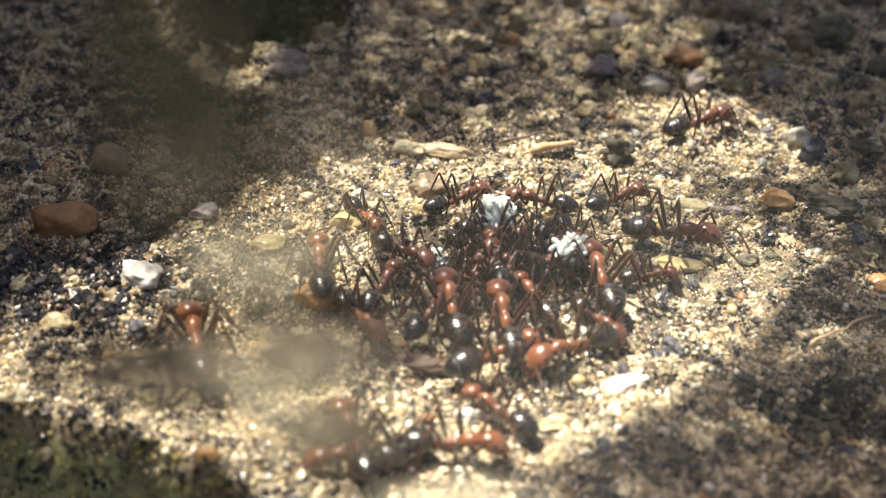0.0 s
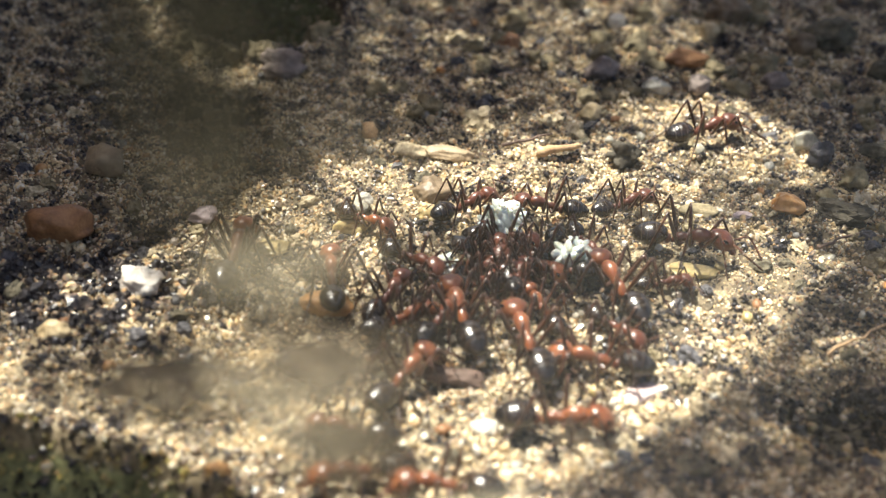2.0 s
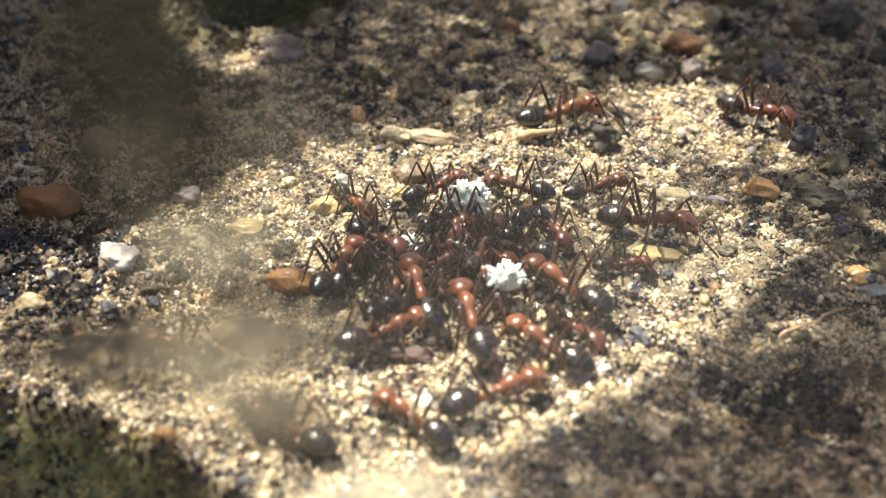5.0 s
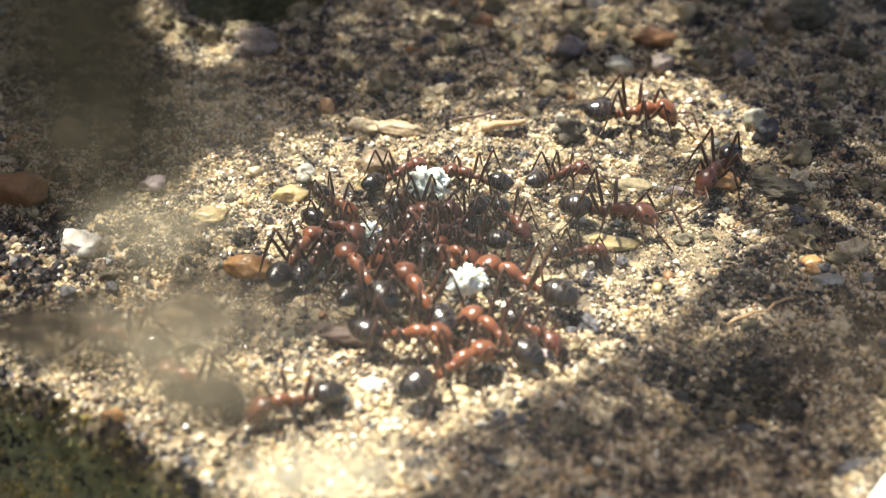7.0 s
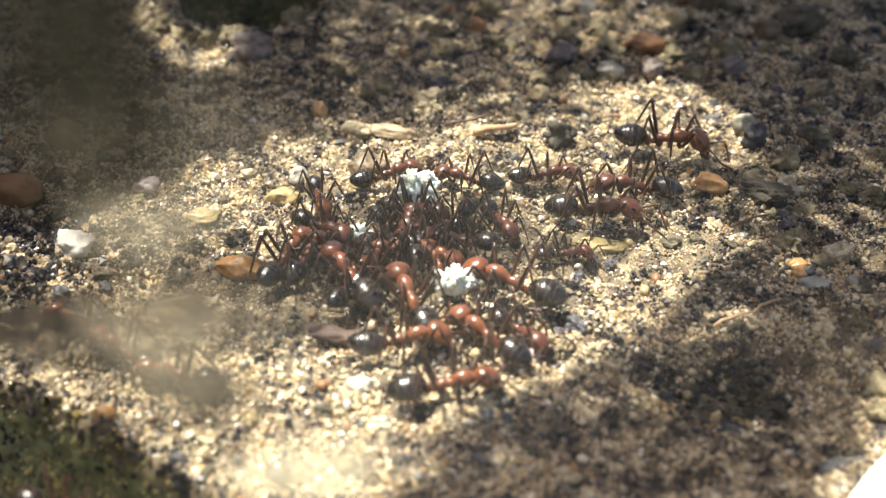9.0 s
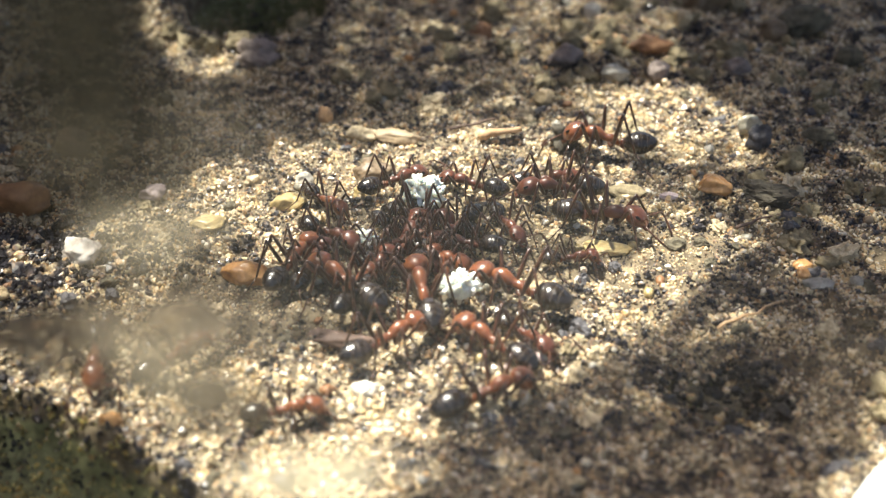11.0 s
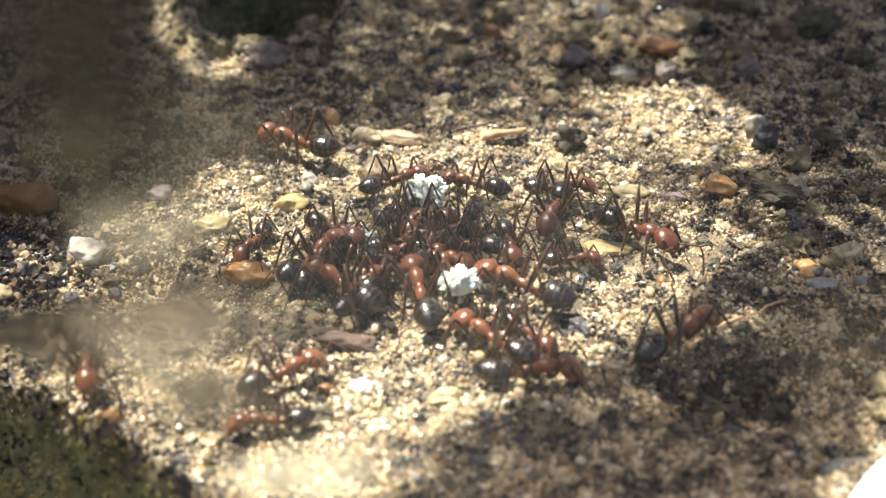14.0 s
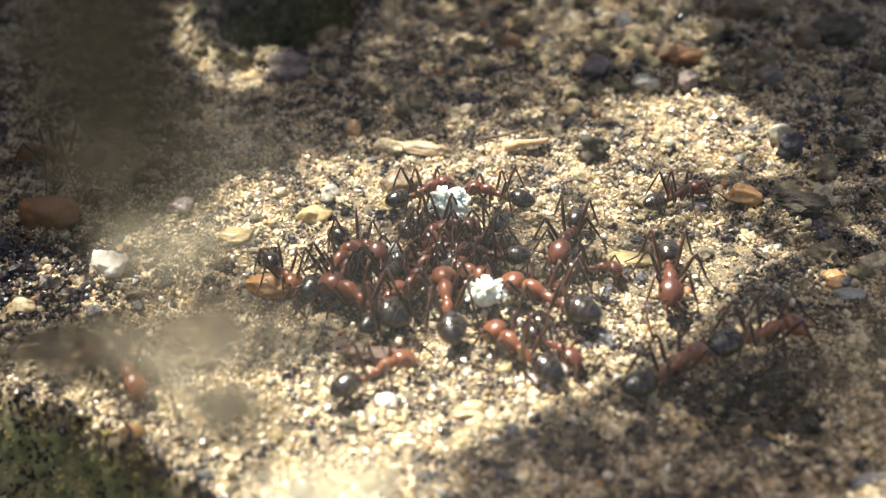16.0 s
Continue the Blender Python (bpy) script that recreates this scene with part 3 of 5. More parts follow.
def plastic_cap():
    """A round white cap lying beside the near edge."""
    vs, fs = [(0.0, 0.0, 2.2)], []
    sides, prof = 72, [(13.6, 2.2), (14.4, 2.45), (15.4, 2.4), (15.85, 2.1), (16.0, 1.5), (16.05, -3.0)]
    for r, z in prof:
        vs += [(r * math.cos(2 * math.pi * k / sides), r * math.sin(2 * math.pi * k / sides), z) for k in range(sides)]
    for k in range(sides):
        q = (k + 1) % sides
        fs.append((0, 1 + k, 1 + q))
        fs += [(1 + i * sides + k, 1 + (i + 1) * sides + k, 1 + (i + 1) * sides + q, 1 + i * sides + q) for i in range(len(prof) - 1)]
    ob = new("plastic_cap", mesh_of("plastic_cap", vs, fs, PLASTIC))
    ob.matrix_basis = mm_pose(33.9, -33.6, 0)
    tagged(ob, "bright white round plastic cap lying on the soil", "cap")


plastic_cap()
loose_grains()


# ---------- unseen holed sheet added overhead to throw the shade ---
def inside(poly, x, y):
    ok = False
    for (x0, y0), (x1, y1) in zip(poly, poly[1:] + poly[:1]):
        if (y0 > y) != (y1 > y) and x < x0 + (x1 - x0) * (y - y0) / (y1 - y0):
            ok = not ok
    return ok


# Lit and half-lit ground patches traced from the camera's view, cut as holes.
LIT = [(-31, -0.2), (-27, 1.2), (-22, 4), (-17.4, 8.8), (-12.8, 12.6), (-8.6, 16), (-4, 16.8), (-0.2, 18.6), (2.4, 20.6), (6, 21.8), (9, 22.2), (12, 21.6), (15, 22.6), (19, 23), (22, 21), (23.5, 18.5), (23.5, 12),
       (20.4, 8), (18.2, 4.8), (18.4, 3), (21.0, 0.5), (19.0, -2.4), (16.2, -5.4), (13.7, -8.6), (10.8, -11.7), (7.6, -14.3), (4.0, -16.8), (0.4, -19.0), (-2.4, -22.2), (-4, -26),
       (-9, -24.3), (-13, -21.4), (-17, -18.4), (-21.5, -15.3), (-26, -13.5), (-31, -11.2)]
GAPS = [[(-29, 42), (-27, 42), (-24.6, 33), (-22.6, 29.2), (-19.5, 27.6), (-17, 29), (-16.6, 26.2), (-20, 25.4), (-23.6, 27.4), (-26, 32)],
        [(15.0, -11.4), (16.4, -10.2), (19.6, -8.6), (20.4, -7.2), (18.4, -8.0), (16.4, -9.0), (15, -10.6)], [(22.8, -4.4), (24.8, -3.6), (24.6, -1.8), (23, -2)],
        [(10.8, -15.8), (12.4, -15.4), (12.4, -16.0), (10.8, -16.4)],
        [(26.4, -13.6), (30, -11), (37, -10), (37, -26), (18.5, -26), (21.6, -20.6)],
        # Opening outside the view, added to let sun reach the cover films.
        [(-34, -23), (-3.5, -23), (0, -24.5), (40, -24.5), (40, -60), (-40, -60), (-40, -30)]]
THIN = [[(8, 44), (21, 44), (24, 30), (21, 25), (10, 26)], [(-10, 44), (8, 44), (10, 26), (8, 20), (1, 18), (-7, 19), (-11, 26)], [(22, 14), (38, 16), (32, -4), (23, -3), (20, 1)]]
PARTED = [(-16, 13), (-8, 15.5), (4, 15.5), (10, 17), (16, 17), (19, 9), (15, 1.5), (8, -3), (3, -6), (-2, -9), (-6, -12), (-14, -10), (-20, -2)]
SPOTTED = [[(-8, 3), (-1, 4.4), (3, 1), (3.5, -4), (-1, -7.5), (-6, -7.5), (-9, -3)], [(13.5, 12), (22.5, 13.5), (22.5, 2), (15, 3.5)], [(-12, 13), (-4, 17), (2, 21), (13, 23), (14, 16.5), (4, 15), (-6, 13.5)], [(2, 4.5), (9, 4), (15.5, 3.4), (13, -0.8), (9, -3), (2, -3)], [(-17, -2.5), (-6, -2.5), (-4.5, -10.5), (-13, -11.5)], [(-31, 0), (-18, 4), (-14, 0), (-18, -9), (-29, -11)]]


def shade_sheet():
    """One unseen sheet added to cast the shade, with holes cut for the lit patches."""
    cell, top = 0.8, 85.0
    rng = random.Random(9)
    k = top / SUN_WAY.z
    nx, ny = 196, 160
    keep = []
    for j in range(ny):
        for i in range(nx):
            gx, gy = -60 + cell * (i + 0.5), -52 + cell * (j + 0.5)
            wobble = 0.6 if gx > 4 and gy < 3 else 1.3
            wx = gx + wobble * noise.noise((gx * 0.35, gy * 0.35, 11.0))
            wy = gy + wobble * noise.noise((gx * 0.35, gy * 0.35, 19.0))
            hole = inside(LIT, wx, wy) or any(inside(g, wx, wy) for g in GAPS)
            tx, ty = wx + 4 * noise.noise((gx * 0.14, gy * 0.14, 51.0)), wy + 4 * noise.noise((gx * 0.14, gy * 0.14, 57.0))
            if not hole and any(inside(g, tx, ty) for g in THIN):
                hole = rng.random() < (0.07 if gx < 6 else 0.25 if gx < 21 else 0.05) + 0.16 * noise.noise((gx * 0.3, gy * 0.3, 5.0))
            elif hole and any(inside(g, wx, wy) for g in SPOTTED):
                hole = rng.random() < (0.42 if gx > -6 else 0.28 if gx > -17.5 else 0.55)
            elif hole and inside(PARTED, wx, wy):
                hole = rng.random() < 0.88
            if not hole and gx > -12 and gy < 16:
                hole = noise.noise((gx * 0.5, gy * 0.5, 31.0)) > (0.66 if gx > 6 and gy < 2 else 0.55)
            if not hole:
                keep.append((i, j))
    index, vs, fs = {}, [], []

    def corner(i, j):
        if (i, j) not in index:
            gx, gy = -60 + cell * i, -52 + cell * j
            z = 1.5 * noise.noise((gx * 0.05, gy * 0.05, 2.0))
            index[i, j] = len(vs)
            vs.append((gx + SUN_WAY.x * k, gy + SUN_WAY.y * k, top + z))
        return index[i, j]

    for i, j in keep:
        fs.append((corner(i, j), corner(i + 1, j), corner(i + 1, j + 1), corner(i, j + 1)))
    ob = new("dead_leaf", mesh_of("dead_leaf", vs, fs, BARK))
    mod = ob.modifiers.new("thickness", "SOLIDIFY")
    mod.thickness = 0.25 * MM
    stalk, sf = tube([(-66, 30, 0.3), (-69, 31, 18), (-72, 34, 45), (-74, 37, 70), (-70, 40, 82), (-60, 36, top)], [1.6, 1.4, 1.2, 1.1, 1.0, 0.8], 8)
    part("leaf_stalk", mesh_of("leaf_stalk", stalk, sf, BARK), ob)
    tagged(ob, "unseen brown sheet with cut holes, added overhead to cast the shade", "leaf")


shade_sheet()


def skylight_log():
    """An unseen log, ridged with bark, added beside the nest to block skylight."""
    vs, fs = [], []
    n, m = 60, 40
    for i in range(n + 1):
        u = i / n
        for k in range(m):
            a = 2 * math.pi * k / m
            r = 34 * (1 + 0.05 * math.sin(9 * a) + 0.10 * noise.noise((u * 9, math.cos(a) * 2, math.sin(a) * 2))) * (1 if 0 < i < n else 0.86)
            vs.append((260 * (u - 0.5), r * math.cos(a), 30 + r * math.sin(a)))
    for i in range(n):
        for k in range(m):
            a, b = i * m + k, i * m + (k + 1) % m
            fs.append((a, b, b + m, a + m))
    fs.append(tuple(range(m))[::-1])
    fs.append(tuple(range(n * m, n * m + m)))
    ob = new("log", mesh_of("log", vs, fs, BARK))
    ob.matrix_basis = mm_pose(-92, 30, 0, 0, 0, 82)
    tagged(ob, "thick dark unseen log added beside the nest to block skylight", "log")


skylight_log()


# ---------- dried mud and imitated haze on the glass cover in front of the nest ---
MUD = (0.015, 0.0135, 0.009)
CLAY_HAZE = (0.115, 0.094, 0.067)
# Pale dust, also used to imitate washed-out glow between the smears.
DUST_HAZE = (0.33, 0.285, 0.20)
SILT = (0.070, 0.057, 0.040)
SAND_GLARE = (0.70, 0.62, 0.44)
GLARE_TONE = (0.56, 0.57, 0.53)
# centre and half widths in millimetres on the cover, turn, mud or haze colour, how much of the glass it hides
SMEARS_AND_HAZE = [(-18.5, 9.5, 7.3, 13.9, 8, MUD, 0.95),
          (-18.8, 5.1, 3.8, 3.8, 20, DUST_HAZE, 0.06),
          (-14.8, 0.9, 6.4, 3.5, 12, DUST_HAZE, 0.44),
          (-13.0, -3.9, 6.4, 3.2, 4, CLAY_HAZE, 0.95),
          (-19.9, -4.7, 8.2, 3.2, -4, CLAY_HAZE, 0.93),
          (-11.9, -7.7, 5.1, 3.1, -12, SILT, 0.95),
          (-16.1, -6.2, 7.7, 3.8, -8, DUST_HAZE, 0.38),
          # Cream film that imitates overexposed sunlit sand at the near edge.
          (-6.2, -11.9, 6.2, 2.4, 6, SAND_GLARE, 0.5),
          (-11.3, 5.5, 5.3, 7.1, 8, DUST_HAZE, 0.08),
          # Weak film added to imitate haze over the shaded lower right.
          (18.0, -7.6, 11.5, 6.4, 24, CLAY_HAZE, 0.24)]







def film_material(name, colour, rx, ry, most, seed):
    """A dried film or imitated haze: dense in the middle, feathering out, with streaks and cloudy patches."""
    m, n, l, b = material(name, 0.95, 0.05)
    pos = n.new("ShaderNodeTexCoord").outputs["Object"]
    unit = n.new("ShaderNodeMapping")
    unit.vector_type = "TEXTURE"
    unit.inputs["Scale"].default_value = (rx * MM, ry * MM, 1)
    unit.inputs["Location"].default_value = (0, 0, 0)
    l.new(pos, unit.inputs["Vector"])
    offset = n.new("ShaderNodeVectorMath")
    offset.inputs[1].default_value = (seed * 7.3, seed * 3.1, 0)
    l.new(unit.outputs[0], offset.inputs[0])
    warp = noise_node(n, l, 1.2, 1.0, offset.outputs[0])
    shifted = n.new("ShaderNodeVectorMath")
    shifted.operation = "MULTIPLY_ADD"
    shifted.inputs[1].default_value = (0.75, 0.75, 0)
    l.new(warp.outputs["Color"], shifted.inputs[0])
    l.new(unit.outputs[0], shifted.inputs[2])
    centre = n.new("ShaderNodeVectorMath")
    centre.operation = "SUBTRACT"
    centre.inputs[1].default_value = (0.375, 0.375, 0)
    l.new(shifted.outputs[0], centre.inputs[0])
    flat = n.new("ShaderNodeVectorMath")
    flat.operation = "MULTIPLY"
    flat.inputs[1].default_value = (1, 1, 0)
    l.new(centre.outputs[0], flat.inputs[0])
    far = n.new("ShaderNodeVectorMath")
    far.operation = "LENGTH"
    l.new(flat.outputs[0], far.inputs[0])
    fall = n.new("ShaderNodeMapRange")
    fall.interpolation_type = "SMOOTHSTEP"
    for k, v in enumerate((1.0, 0.1, 0.0, most), 1):
        fall.inputs[k].default_value = v
    l.new(far.outputs["Value"], fall.inputs[0])
    cloud = n.new("ShaderNodeMapRange")
    for k, v in enumerate((0.3, 0.7, 0.84, 1.05), 1):
        cloud.inputs[k].default_value = v
    l.new(noise_node(n, l, 2.2, 1.5, offset.outputs[0]).outputs["Fac"], cloud.inputs[0])
    cover = n.new("ShaderNodeMath")
    cover.operation, cover.use_clamp = "MULTIPLY", True
    l.new(fall.outputs[0], cover.inputs[0])
    l.new(cloud.outputs[0], cover.inputs[1])
    r = ramp_node(n, [(0.3, tuple(0.8 * c for c in colour)), (0.7, tuple(1.2 * c for c in colour))])
    l.new(noise_node(n, l, 700.0, 3.0, pos).outputs["Fac"], r.inputs[0])
    l.new(r.outputs[0], b.inputs["Base Color"])
    l.new(cover.outputs[0], b.inputs["Alpha"])
    return m


def film_mesh(rx, ry, mat):
    """A ragged disc just large enough for the film."""
    vs = [(0.0, 0.0, 0.0)] + [(1.3 * rx * math.cos(a), 1.3 * ry * math.sin(a), 0.0) for a in (2 * math.pi * k / 40 for k in range(40))]
    return mesh_of("smear", vs, [(0, 1 + k, 1 + (k + 1) % 40) for k in range(40)], mat, False)


def cover_glass():
    e = new("glass_cover")
    e.matrix_basis = eye(0, -66.34, 48.2, 0, -36, 0) @ mm_pose(0, 0, -64)
    for k, (x, y, rx, ry, turn, mat, most) in enumerate(SMEARS_AND_HAZE):
        ob = part("smear", film_mesh(rx, ry, film_material("mud_or_haze_film", mat, rx, ry, most, k + 1)), e)
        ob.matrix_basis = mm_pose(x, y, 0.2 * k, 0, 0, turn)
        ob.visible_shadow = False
    # Pale film over the centre imitates lens glare that lifts the darks.
    veil = part("glare_veil", film_mesh(18, 12.5, film_material("glare_veil", GLARE_TONE, 18, 12.5, 0.034, 12)), e, mm_pose(0.8, -2.2, 12), "thin pale veil added to imitate lens glare")
    veil.visible_shadow = False
    tagged(e, "brown mud smears and imitated haze on a clear glass cover", "glass cover")


cover_glass()


# ---------- ants ----------
def gaster_mesh():
    st = []
    for i in range(23):
        u = i / 22
        x = 0.93 - 1.98 * u
        r = 0.74 * (math.sin(math.pi * min(1, (u * 0.94 + 0.03)) ** 0.86)) ** 0.62
        r *= 1 - 0.035 * (1 if i in (7, 12, 16) else 0)
        st.append((x, max(0.04, r), -0.10 * u))
    return lathe(st, 20, 0.92)


def thorax_mesh():
    st = [(1.20, 0.12, 0.06), (1.10, 0.20, 0.09), (0.96, 0.29, 0.12), (0.76, 0.365, 0.14), (0.52, 0.385, 0.15), (0.28, 0.35, 0.14), (0.08, 0.29, 0.09), (-0.06, 0.245, 0.03), (-0.18, 0.215, -0.02),
          (-0.34, 0.235, 0.0), (-0.56, 0.255, 0.0), (-0.78, 0.25, -0.07), (-0.96, 0.19, -0.18), (-1.10, 0.11, -0.27)]
    return lathe(st, 16, 1.12)


def head_mesh():
    def shape(p):
        w = 0.70 - 0.20 * max(0, p.x) ** 1.3
        return Vector((p.x * 0.84, p.y * w * (1 - 0.07 * max(0, -p.x) ** 2), p.z * (0.54 - 0.12 * max(0, p.x))))
    return ball(3, shape)


def mandible_mesh(side):
    return tube([(0.58, side * 0.28, -0.10), (0.82, side * 0.31, -0.16), (0.99, side * 0.19, -0.20), (1.05, side * 0.02, -0.20)], [0.13, 0.14, 0.10, 0.03], 7)


def antenna_mesh(side):
    pts = [(0, 0, 0), (0.25, side * 0.45, 0.16), (0.45, side * 0.92, 0.26), (0.55, side * 1.18, 0.26), (0.80, side * 1.26, 0.16), (1.25, side * 1.22, -0.06), (1.75, side * 1.10, -0.32), (2.1, side * 0.98, -0.55)]
    return tube(pts, [0.07, 0.055, 0.06, 0.055, 0.06, 0.07, 0.075, 0.035], 6)


LEGS = [  # hip x, y, z; direction in degrees from forward; femur, tibia, tarsus lengths; rise of femur, fall of tibia
    (0.62, 0.24, -0.26, 44, 1.55, 1.45, 1.35, 58, -62),
    (0.05, 0.24, -0.28, 94, 1.85, 1.80, 1.50, 63, -68),
    (-0.50, 0.22, -0.32, 148, 2.45, 2.40, 1.80, 67, -69),
]
RIDE = 1.55  # height of the thorax over the ground


def ant_parts():
    """The meshes that all the ants share."""
    M = {}
    M["gaster"] = mesh_of("gaster", *gaster_mesh(), BLACK)
    M["thorax"] = mesh_of("thorax", *thorax_mesh(), RED)
    M["thorax_dark"] = mesh_of("thorax", *thorax_mesh(), RED_DEEP)
    M["petiole"] = mesh_of("petiole", *ball(2, lambda p: Vector((p.x * 0.20 + 0.02 * p.z, p.y * 0.26, p.z * 0.36))), RED_DEEP)
    M["head"] = mesh_of("head", *head_mesh(), RED)
    M["head_dark"] = mesh_of("head", *head_mesh(), RED_DEEP)
    M["eye"] = mesh_of("eye", *ball(2, lambda p: Vector((p.x * 0.19, p.y * 0.09, p.z * 0.155))), EYE)
    for side, w in ((1, "l"), (-1, "r")):
        M["mandible" + w] = mesh_of("mandible", *mandible_mesh(side), RED_DEEP)
        M["antenna" + w] = mesh_of("antenna", *antenna_mesh(side), LEG)
    for i, (_, _, hz, _, fe, ti, ta, up, dn) in enumerate(LEGS):
        c, s = math.cos(radians(up)), math.sin(radians(up))
        knee = Vector((0.25 + fe * c, 0, fe * s))
        ank = knee + Vector((ti * math.cos(radians(dn)), 0, ti * math.sin(radians(dn))))
        M["femur", i] = mesh_of("leg", *tube([(-0.1, 0, 0.1), (0.12, 0, -0.12), (0.25, 0, 0), (0.25 + 0.35 * fe * c, 0, 0.35 * fe * s), (0.25 + 0.8 * fe * c, 0, 0.8 * fe * s), tuple(knee)],
                                             [0.15, 0.14, 0.09, 0.130, 0.100, 0.07], 8), LEG)
        M["tibia", i] = mesh_of("tibia", *tube([tuple(knee), tuple(knee.lerp(ank, 0.3)), tuple(knee.lerp(ank, 0.75)), tuple(ank)], [0.065, 0.078, 0.078, 0.055], 7), LEG)
        fall = RIDE + hz + ank.z - 0.04
        foot = ank + Vector((math.sqrt(max(0.3, ta * ta - fall * fall)), 0, -fall))
        M["tarsus", i] = mesh_of("tarsus", *tube([tuple(ank), tuple(ank.lerp(foot, 0.4) + Vector((0, 0, -0.06))), tuple(ank.lerp(foot, 0.8) + Vector((0, 0, -0.05))), tuple(foot + Vector((0.12, 0, 0.0)))],
                                               [0.045, 0.038, 0.034, 0.026], 6), LEG)
    return M


ANT = ant_parts()

def ant(label, size, seed, dark=False, squat=0.0):
    """One ant: an Empty on the ground below its waist, with its parts."""
    rng = random.Random(seed)
    e = new("ant")
    tagged(e, label, "ant", "ants round the brood")
    e.scale = (size,) * 3
    part("thorax", ANT["thorax_dark" if dark else "thorax"], e, mm_pose(0, 0, RIDE - squat, 0, -6, 0))
    part("petiole", ANT["petiole"], e, mm_pose(-1.24, 0, RIDE - 0.30 - squat), "dark red waist scale")
    part("gaster", ANT["gaster"], e, mm_pose(-2.22, 0, RIDE - 0.06 - squat, 0, rng.uniform(-10, 12), rng.uniform(-8, 8)), "glossy black banded abdomen")
    h = part("head", ANT["head_dark" if dark else "head"], e, mm_pose(1.74, 0, RIDE + 0.06 - squat, 0, rng.uniform(24, 46), rng.uniform(-16, 16)))
    for side, w in ((1, "l"), (-1, "r")):
        part("eye", ANT["eye"], h, mm_pose(-0.06, side * 0.54, 0.25, side * -35, 0, side * 6), "black oval eye")
        part("mandible", ANT["mandible" + w], h)
        part("antenna", ANT["antenna" + w], h, mm_pose(0.46, side * 0.20, 0.20, 0, rng.uniform(-25, 5), side * rng.uniform(-30, 15)), "dark elbowed antenna")
        for i, (hx, hy, hz, deg, *_rest) in enumerate(LEGS):
            lg = part("leg", ANT["femur", i], e, mm_pose(hx, side * hy, RIDE + hz - squat, 0, 0, side * (deg + rng.uniform(-16, 16))), "dark brown jointed leg")
            lg["slot"] = i * 2 + (side > 0)
            part("tibia", ANT["tibia", i], lg)
            part("tarsus", ANT["tarsus", i], lg)
    return e


# ---------- brood ----------
def brood_clump(label, count, radius, seed):
    """A heap of small white larvae held together."""
    rng = random.Random(seed)
    e = new("brood_clump")
    tagged(e, label, "brood", "white brood")
    me = [mesh_of("larva", *ball(2, lambda p, b=b: Vector((p.x * 0.44, p.y * 0.20 + b * p.x * p.x, p.z * 0.20 * (1 - 0.15 * p.x)))), BROOD) for b in (0.0, 0.10, -0.12)]
    for k in range(count):
        u, a = rng.uniform(-0.2, 1), rng.uniform(0, 2 * math.pi)
        s = math.sqrt(max(0, 1 - u * u))
        d = Vector((s * math.cos(a), s * math.sin(a), u))
        m = Matrix.Translation(Vector((d.x * radius[0], d.y * radius[1], radius[2] * (1 + d.z))) * MM) @ (d + Vector((rng.gauss(0, 0.55), rng.gauss(0, 0.55), rng.gauss(0, 0.55)))).to_track_quat("X", "Z").to_matrix().to_4x4()
        part("larva", me[k % 3], e, m @ Matrix.Scale(rng.uniform(0.8, 1.2), 4))
    core = ball(2, lambda p: Vector((p.x * radius[0] * 0.97, p.y * radius[1] * 0.97, p.z * radius[2] * 0.97 + radius[2])))
    part("egg_mass", mesh_of("egg_mass", *core, BROOD), e)
    return e




# ---------- everything that moves ----------
def at(rows, z=0.0):
    """Rows of seconds, x, y in millimetres and heading in degrees."""
    return [(t, mm_pose(x, y, z, 0, 0, a)) for t, x, y, a in rows]


def heaped(rows, z, nose):
    """The same for an ant that clambers on others, with its nose down."""
    return [(t, mm_pose(x, y, z, 0, 0, a) @ pose(0, 0, 0, 0, nose, 0)) for t, x, y, a in rows]


def stride(thing, rows):
    """Swing the legs in two tripods while the ant walks."""
    ts, far = [rows[0][0]], [0.0]
    for p, q in zip(rows, rows[1:]):
        ts.append(q[0])
        turn = abs(q[3] - p[3]) * 0.02
        far.append(far[-1] + math.hypot(q[1] - p[1], q[2] - p[2]) + turn)
    times = np.arange(0, 16.01, 0.1)
    path = np.interp(times, ts, far)
    pace = np.gradient(path, 0.1)
    if far[-1] < 6:
        return
    for leg in [c for c in thing.children if c.name.startswith("leg")]:
        slot = leg["slot"]
        base = leg.matrix_basis.copy()
        tri = (slot // 2 + slot % 2) % 2
        keys, last = [], None
        for t, s, v in zip(times, path, pace):
            g = min(1.0, max(0.0, (v - 1.2) / 2.5))
            ph = 2 * math.pi * s / 3.4 + math.pi * tri
            val = (round(17 * g * math.sin(ph), 1), round(-9 * g * max(0, math.cos(ph)), 1))
            if keys and val == last == prev and t < 15.95:
                keys[-1] = (t, base @ pose(0, 0, 0, 0, val[1], val[0] * (1 if slot % 2 == 0 else -1)))
                continue
            prev, last = last, val
            keys.append((t, base @ pose(0, 0, 0, 0, val[1], val[0] * (1 if slot % 2 == 0 else -1))))
        walk(leg, keys)


def feel(thing, seed):
    """Antennae wave slowly."""
    rng = random.Random(seed)
    head = [c for c in thing.children if c.name.startswith("head")][0]
    for an in [c for c in head.children if c.name.startswith("antenna")]:
        base = an.matrix_basis.copy()
        walk(an, [(t, base @ pose(0, 0, 0, 0, rng.uniform(-14, 10), rng.uniform(-16, 16))) for t in np.arange(0, 16.01, 0.8)])


